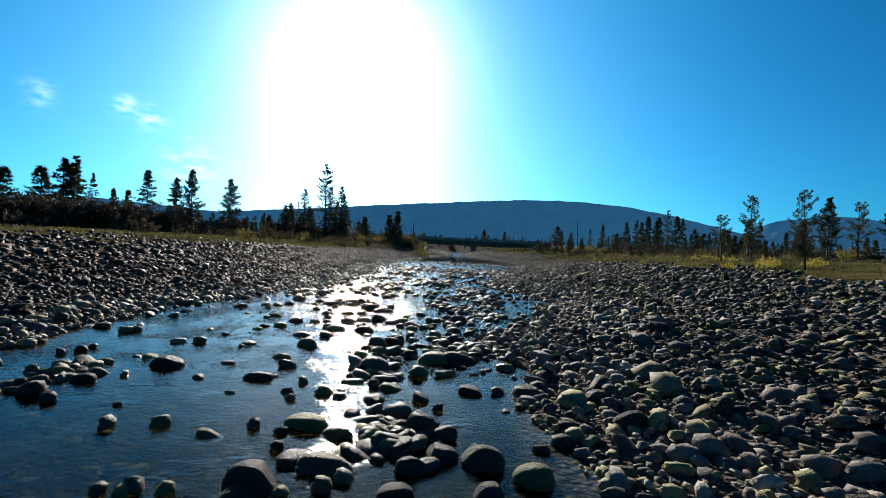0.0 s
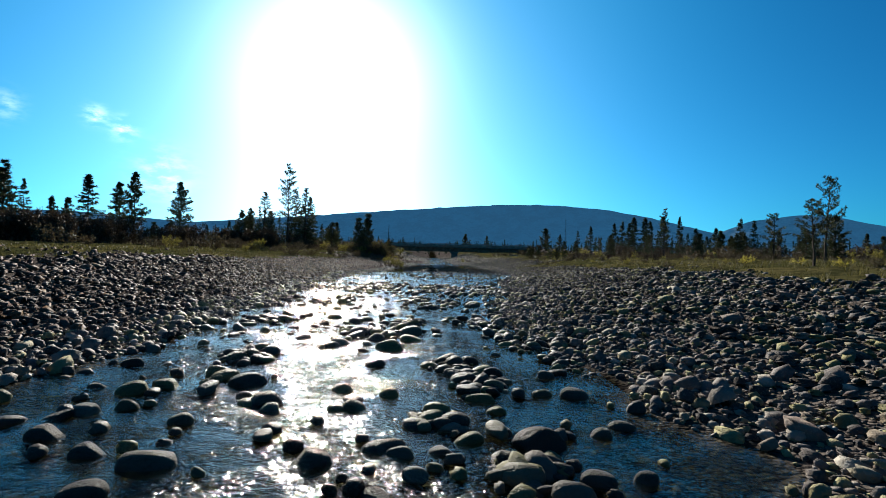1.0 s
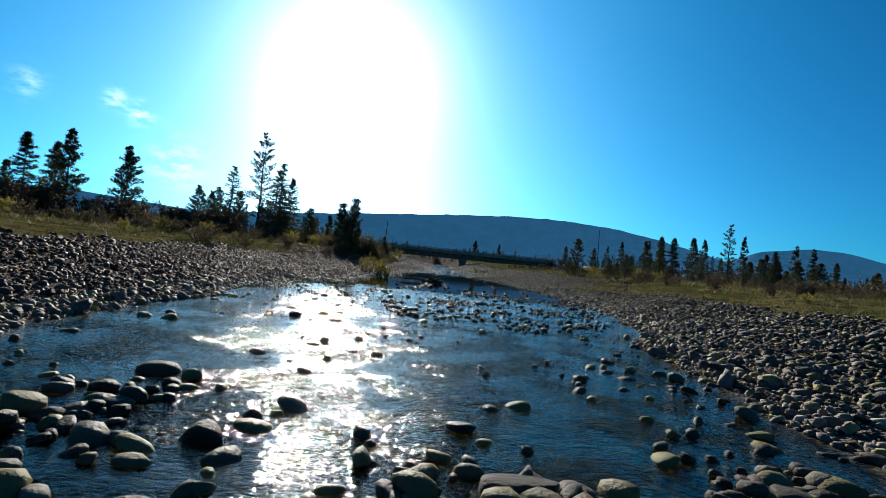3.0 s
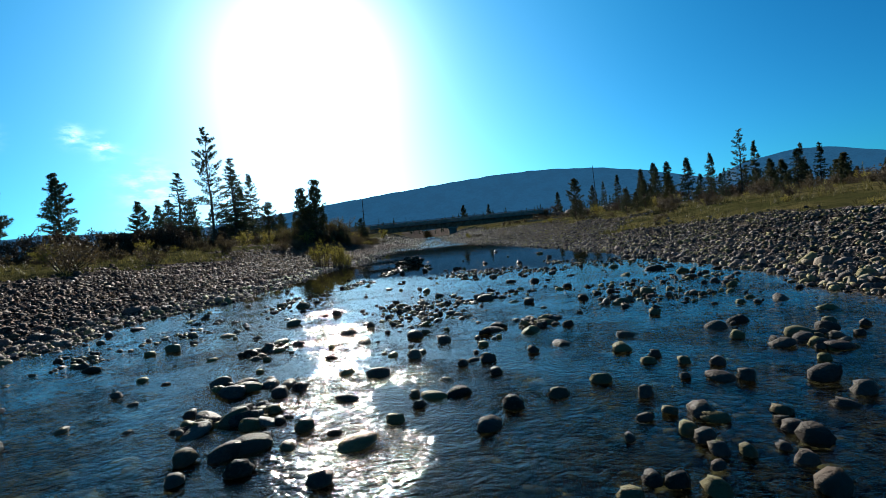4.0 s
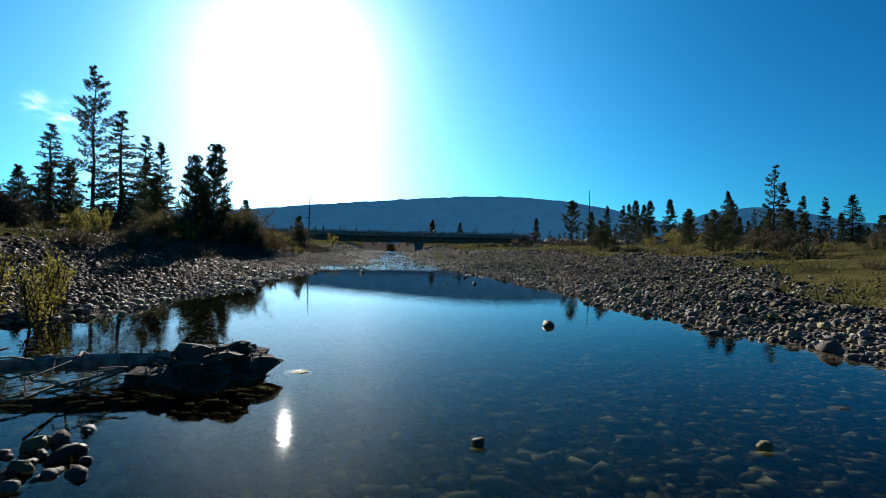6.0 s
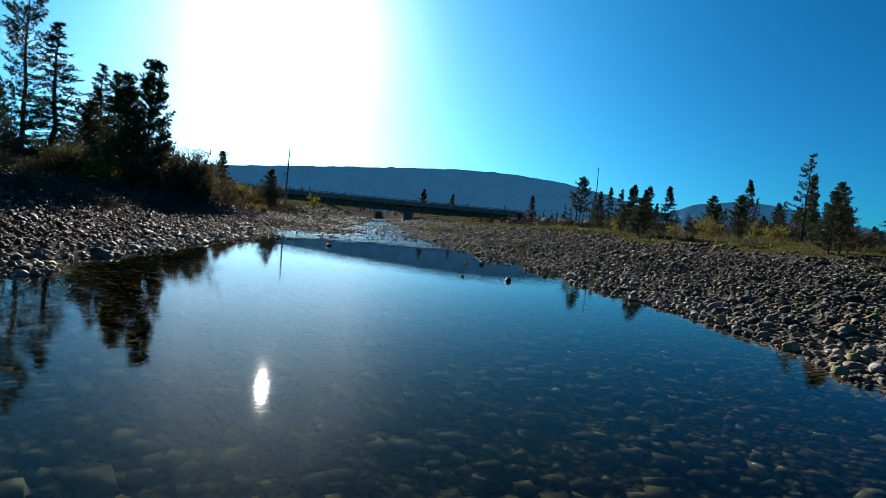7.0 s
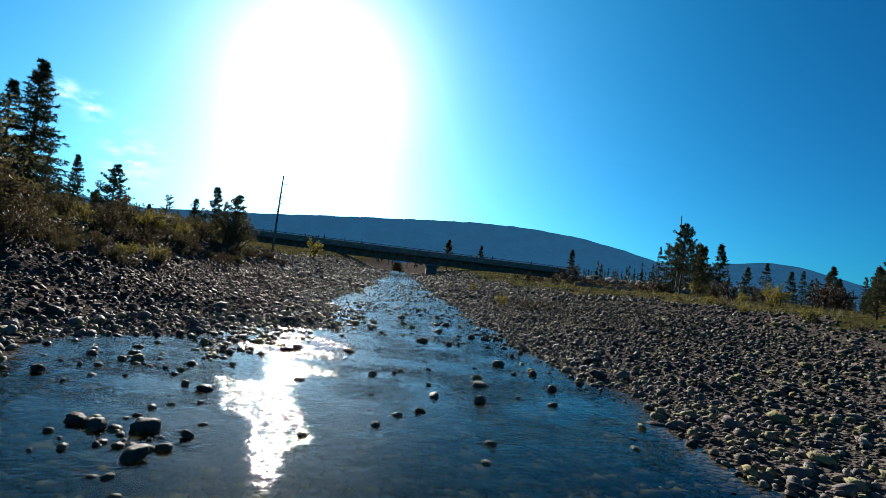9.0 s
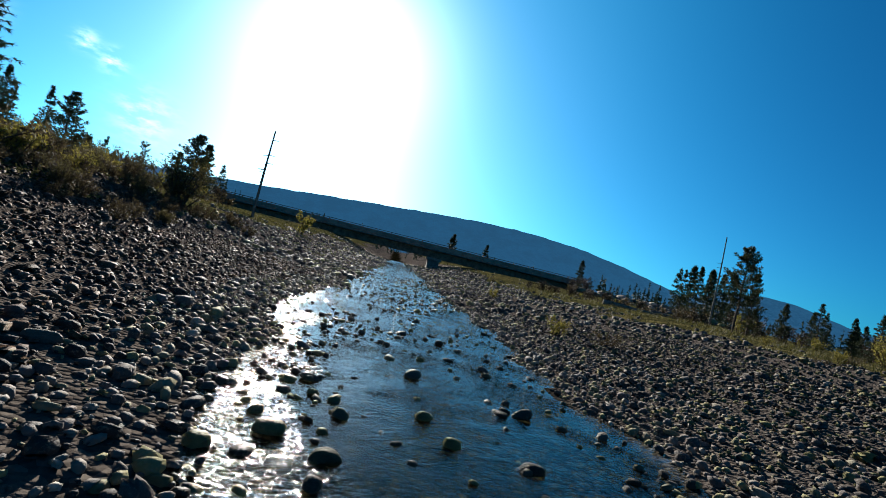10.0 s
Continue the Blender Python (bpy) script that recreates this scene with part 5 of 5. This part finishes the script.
BOULDERS = sorted(NEAR_BOULDERS + NEAR_SIDE_BOULDERS + NEAR_END_BOULDERS + NEAR_END_SIDE_BOULDERS + UPPER_BOULDERS
                  + UPPER_SIDE_BOULDERS + UPPER_BEND_BOULDERS + UPPER_BEND_SIDE_BOULDERS + UPPER_END_BOULDERS + UPPER_END_SIDE_BOULDERS
                  + MIDDLE_BOULDERS + MIDDLE_SIDE_BOULDERS + MIDDLE_BEND_BOULDERS + MIDDLE_END_BOULDERS + RIFFLE_BOULDERS
                  + RIFFLE_BEND_BOULDERS + RIFFLE_END_BOULDERS + POOL_BOULDERS + POOL_END_BOULDERS + LOWER_BOULDERS, key=lambda q: -q[2])
# in the stream, standing out of the water
x, y, rng = scatter(-7, 6.5, 0.5, 125, 0.27, 104)
d, on_left = outside(x, y)
clump = value_noise(x * 0.55, y * 0.45, 41) * 0.6 + value_noise(x * 1.4, y * 1.2, 42) * 0.4
want = np.interp(y, (0, 7, 9, 12, 18, 20, 23, 24.5, 29, 32, 40, 41.5, 47, 50, 56, 60, 84, 92, 104, 125), (0.05, 0.06, 0.1, 0.06, 0.05, 0.16, 0.16, 0.05, 0.08, 0.17, 0.17, 0.05, 0.06, 0.11, 0.02, 0.0, 0.0, 0.12, 0.3, 0.4))
chance = want * smooth(clump, 0.33, 0.6) * 2.0 + 0.5 * np.exp(d / 0.35) * (want > 0.04)
keep = (d < -0.1) & (rng.random(len(x)) < chance)
x, y, d = x[keep], y[keep], d[keep]
dims = sizes(rng, len(x), 0.078, 0.06) * np.interp(y, (0, 40, 52), (1.0, 0.95, 0.62))[:, None]
level = rng.uniform(-0.45, 0.35, len(x))
# shoals of stones: x, y and half widths
UPPER_SHOALS = (
    (-0.4, 3.9, 0.4, 0.5), (-4, 4.8, 0.2, 0.7), (-1, 6.5, 0.4, 1.4), (0, 7.5, 0.7, 1.4), (1.3, 20.6, 0.3, 0.6), (-3.6, 22.2, 0.6, 0.5), (-0.7, 22.2, 0.3, 0.4), (0.9, 22.4, 0.4, 0.6),
    (-1.3, 20.7, 0.43, 0.96), (-2.7, 18.3, 0.28, 0.54), (0.5, 17.1, 0.27, 0.54), (0.2, 18, 0.25, 0.42), (1.6, 19.9, 0.4, 0.58), (-0, 15.7, 0.17, 0.19), (0.6, 14.7, 0.14, 0.17), (1.8, 18.6, 0.21, 0.83),
    (0.3, 27.1, 0.24, 0.38), (-0.7, 27.9, 0.22, 0.43), (-0.3, 25.5, 0.14, 0.16), (-3.2, 28, 0.24, 0.32), (-3.6, 26.4, 0.25, 0.25),
)
STREAM_SHOALS = (
    (-2.8, 12.6, 0.59, 0.51), (-4.2, 14.9, 0.57, 0.9), (-2, 11.7, 0.29, 0.37), (0, 12.1, 0.37, 0.62), (0.7, 13.9, 0.46, 1.26), (0.6, 11.3, 0.26, 0.47), (-0.1, 10.4, 0.27, 0.2), (-4.5, 14.4, 0.44, 0.58),
    (-0.6, 13.1, 0.25, 0.4),
)
MIDDLE_SHOALS = (
    (-2.8, 33.1, 0.5, 0.6), (-0.6, 34.4, 0.5, 0.9), (-3, 35.4, 0.7, 0.9), (-0.4, 48.3, 0.4, 0.83), (-1.4, 44.5, 0.22, 0.24), (-1.8, 45.3, 0.26, 0.25), (-1.8, 44.4, 0.13, 0.16), (3, 45.1, 0.34, 0.26),
    (4.1, 49.7, 0.64, 0.74), (2.6, 47.8, 0.49, 0.45), (1, 46.9, 0.27, 0.27), (-2.1, 46.8, 0.28, 0.4), (-0.9, 49.4, 0.37, 0.69), (0.8, 49.9, 0.6, 0.46), (-4.1, 48.4, 0.56, 0.54),
)
POOL_SHOALS = (
    (-1.8, 58.3, 0.22, 0.5), (-1.8, 58.2, 0.22, 0.4), (-1.88, 57.5, 0.2, 0.4), (-1.88, 57.4, 0.2, 0.4), (-1.88, 56.9, 0.17, 0.3),
    (-4.5, 47.2, 0.5, 0.8), (3.4, 48.2, 0.6, 1), (-0.3, 48.3, 0.8, 2.3), (-0.6, 48.6, 0.4, 0.6), (2.9, 49.2, 0.7, 0.9), (0.2, 49.3, 0.5, 0.4),
    (-3.3, 51.5, 0.4, 1.1), (2.2, 53.5, 0.7, 1.1), (-2.5, 53.8, 0.2, 0.6), (4.3, 54, 1.1, 1.6), (-2.3, 54.8, 0.3, 0.9), (1.4, 54.8, 0.6, 0.7),
    (0.7, 54.4, 0.8, 1.4), (3.2, 55.8, 0.3, 0.8), (-1.7, 58.6, 0.3, 0.6), (-1.6, 60.5, 0.3, 0.5), (3.3, 80, 0.5, 1),
)
LOWER_SHOALS = (
    (-3.4, 82.3, 0.35, 0.4), (-2.3, 85.7, 0.3, 0.4), (-2.4, 85.8, 0.4, 0.9), (-3.4, 87.9, 0.8, 1), (-3, 90.2, 0.8, 0.9), (-2.9, 90.6, 0.8, 1),
    (-2.2, 92.2, 0.6, 1.2), (-2.3, 92.9, 0.2, 0.6), (1.2, 93.5, 0.4, 1.2), (-1.6, 94, 0.4, 0.8), (-2.4, 94.4, 0.6, 1.2), (-2.9, 94.8, 0.3, 1.1),
    (-1.9, 95.3, 0.2, 1), (-2.1, 96.3, 0.5, 1.2), (-1.8, 98.6, 0.6, 1.4),
)
RIFFLE_SHOALS = (
    (0.4, 31.1, 0.3, 0.31), (1.5, 33.5, 0.35, 0.57), (1.8, 32.2, 0.44, 0.49), (1.7, 31.2, 0.31, 0.25), (0.7, 30.7, 0.23, 0.2), (0.4, 33.0, 0.38, 0.49), (0.4, 34.6, 0.41, 0.53), (1.8, 35.4, 0.63, 0.65),
    (2.5, 31.9, 0.36, 0.45), (-0.5, 31.6, 0.24, 0.39), (-0.9, 31.2, 0.18, 0.26), (-3.6, 31.3, 0.31, 0.47), (-3.6, 32.4, 0.34, 0.55), (-3.5, 33.0, 0.32, 0.54), (-4.4, 32.0, 0.21, 0.46), (-2.8, 30.9, 0.1, 0.13),
    (-2.8, 34.0, 0.37, 0.52),
)
SHALLOWS = (
    (-4.0, 90.5, 0.38, 0.34), (-3.5, 90.7, 0.35, 0.26), (-2.9, 90.4, 0.28, 0.23), (-3.1, 89.4, 0.22, 0.18), (-2.9, 88.9, 0.19, 0.14), (-2.8, 88.6, 0.14, 0.11), (-3.0, 89.9, 0.25, 0.16), (-2.5, 89.9, 0.17, 0.16),
    (-2.7, 91.2, 0.34, 0.28), (-2.7, 89.1, 0.2, 0.11), (-3.3, 91.4, 0.35, 0.25),
)
for cx, cy, rx, ry in RIFFLE_SHOALS + SHALLOWS + STREAM_SHOALS + UPPER_SHOALS + MIDDLE_SHOALS + POOL_SHOALS + LOWER_SHOALS:
    count = int((40 if cy < 41 else 26) + (52 if cy < 41 else 34) * rx * ry * (1.0 if cy < 50 else 1.6))
    count = count if cy < 84 else int(0.6 * count)
    x = np.concatenate([x, cx + np.clip(rng.normal(0, 0.55, count), -1.2, 1.2) * rx])
    y = np.concatenate([y, cy + np.clip(rng.normal(0, 0.55, count), -1.2, 1.2) * ry])
    dims = np.concatenate([dims, sizes(rng, count, 0.075 if cy < 41 else 0.052 if cy < 47 else 0.037, 0.1)])
    level = np.concatenate([level, rng.uniform(-0.5, 0.55, count)])
# the smaller of the single stones
small_ones = np.array(BOULDERS[230:])
x, y = np.concatenate([x, small_ones[:, 0]]), np.concatenate([y, small_ones[:, 1]])
dims = np.concatenate([dims, small_ones[:, 2:] * rng.uniform(0.9, 1.1, (len(small_ones), 3)) * (1.1, 0.9, 0.72)])
level = np.concatenate([level, rng.uniform(0.1, 0.4, len(small_ones))])
xyz = np.stack([x, y, dims[:, 2] * level], -1)
turns = turn_matrices(rng, len(x), 0.22)
big = np.argsort(-dims[:, 0] * (y < 110))[:24]
dims = np.minimum(dims, np.interp(y, (30, 42), (0.17, 0.125))[:, None])
rest = np.ones(len(x), bool)
rest[big] = False
small = rest & (dims[:, 0] < 0.092)
large = rest & ~small
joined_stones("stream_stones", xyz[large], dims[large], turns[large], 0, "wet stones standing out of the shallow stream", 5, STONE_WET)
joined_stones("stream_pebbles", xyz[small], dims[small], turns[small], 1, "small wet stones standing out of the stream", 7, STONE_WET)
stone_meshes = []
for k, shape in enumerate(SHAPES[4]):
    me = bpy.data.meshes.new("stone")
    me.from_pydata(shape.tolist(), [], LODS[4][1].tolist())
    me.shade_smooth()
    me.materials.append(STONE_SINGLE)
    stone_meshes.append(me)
for k in big:
    ob = new("stone", stone_meshes[int(k) % len(stone_meshes)])
    ob.parent = ground
    ob.matrix_basis = Matrix([[*(turns[k][r] * dims[k]), xyz[k][r]] for r in range(3)] + [[0, 0, 0, 1]])
boulder_rng = random.Random(3)
for k, (x, y, r) in enumerate(BOULDERS[:230]):
    in_pool = 54.5 < y < 84
    r = min(r * (0.8 if in_pool else 0.95), 0.23)
    ob = new("stone", stone_meshes[k % len(stone_meshes)])
    ob.parent = ground
    z = max(ground_at(x, y), -0.25 * r) + r * (-0.06 if in_pool else 0.14)
    ob.matrix_basis = pose(x, y, z, boulder_rng.uniform(-12, 12), boulder_rng.uniform(-12, 12), boulder_rng.uniform(-35, 35)) @ Matrix.Diagonal((r * 1.1, r * 0.85, r * boulder_rng.uniform(0.6, 0.86) * (0.6 if in_pool else 0.8 if y > 84 else 1.0), 1))
# riprap along the road's embankment beside the bridge
riprap_meshes = []
for shape in SHAPES[0][:8]:
    me = bpy.data.meshes.new("stone")
    me.from_pydata(shape.tolist(), [], LODS[0][1].tolist())
    me.shade_smooth()
    me.materials.append(STONE_SINGLE_DRY)
    riprap_meshes.append(me)
riprap_rng = random.Random(17)
for k in range(90):
    x, y = riprap_rng.uniform(31.5, 62), riprap_rng.uniform(184.2, 189.5)
    r = riprap_rng.uniform(0.45, 1.0)
    ob = new("stone", riprap_meshes[k % 8])
    ob.parent = ground
    ob.matrix_basis = pose(x, y, ground_at(x, y) + 0.2 * r, riprap_rng.uniform(-25, 25), riprap_rng.uniform(-25, 25), riprap_rng.uniform(0, 360)) @ Matrix.Diagonal((r * 1.2, r, r * 0.8, 1))
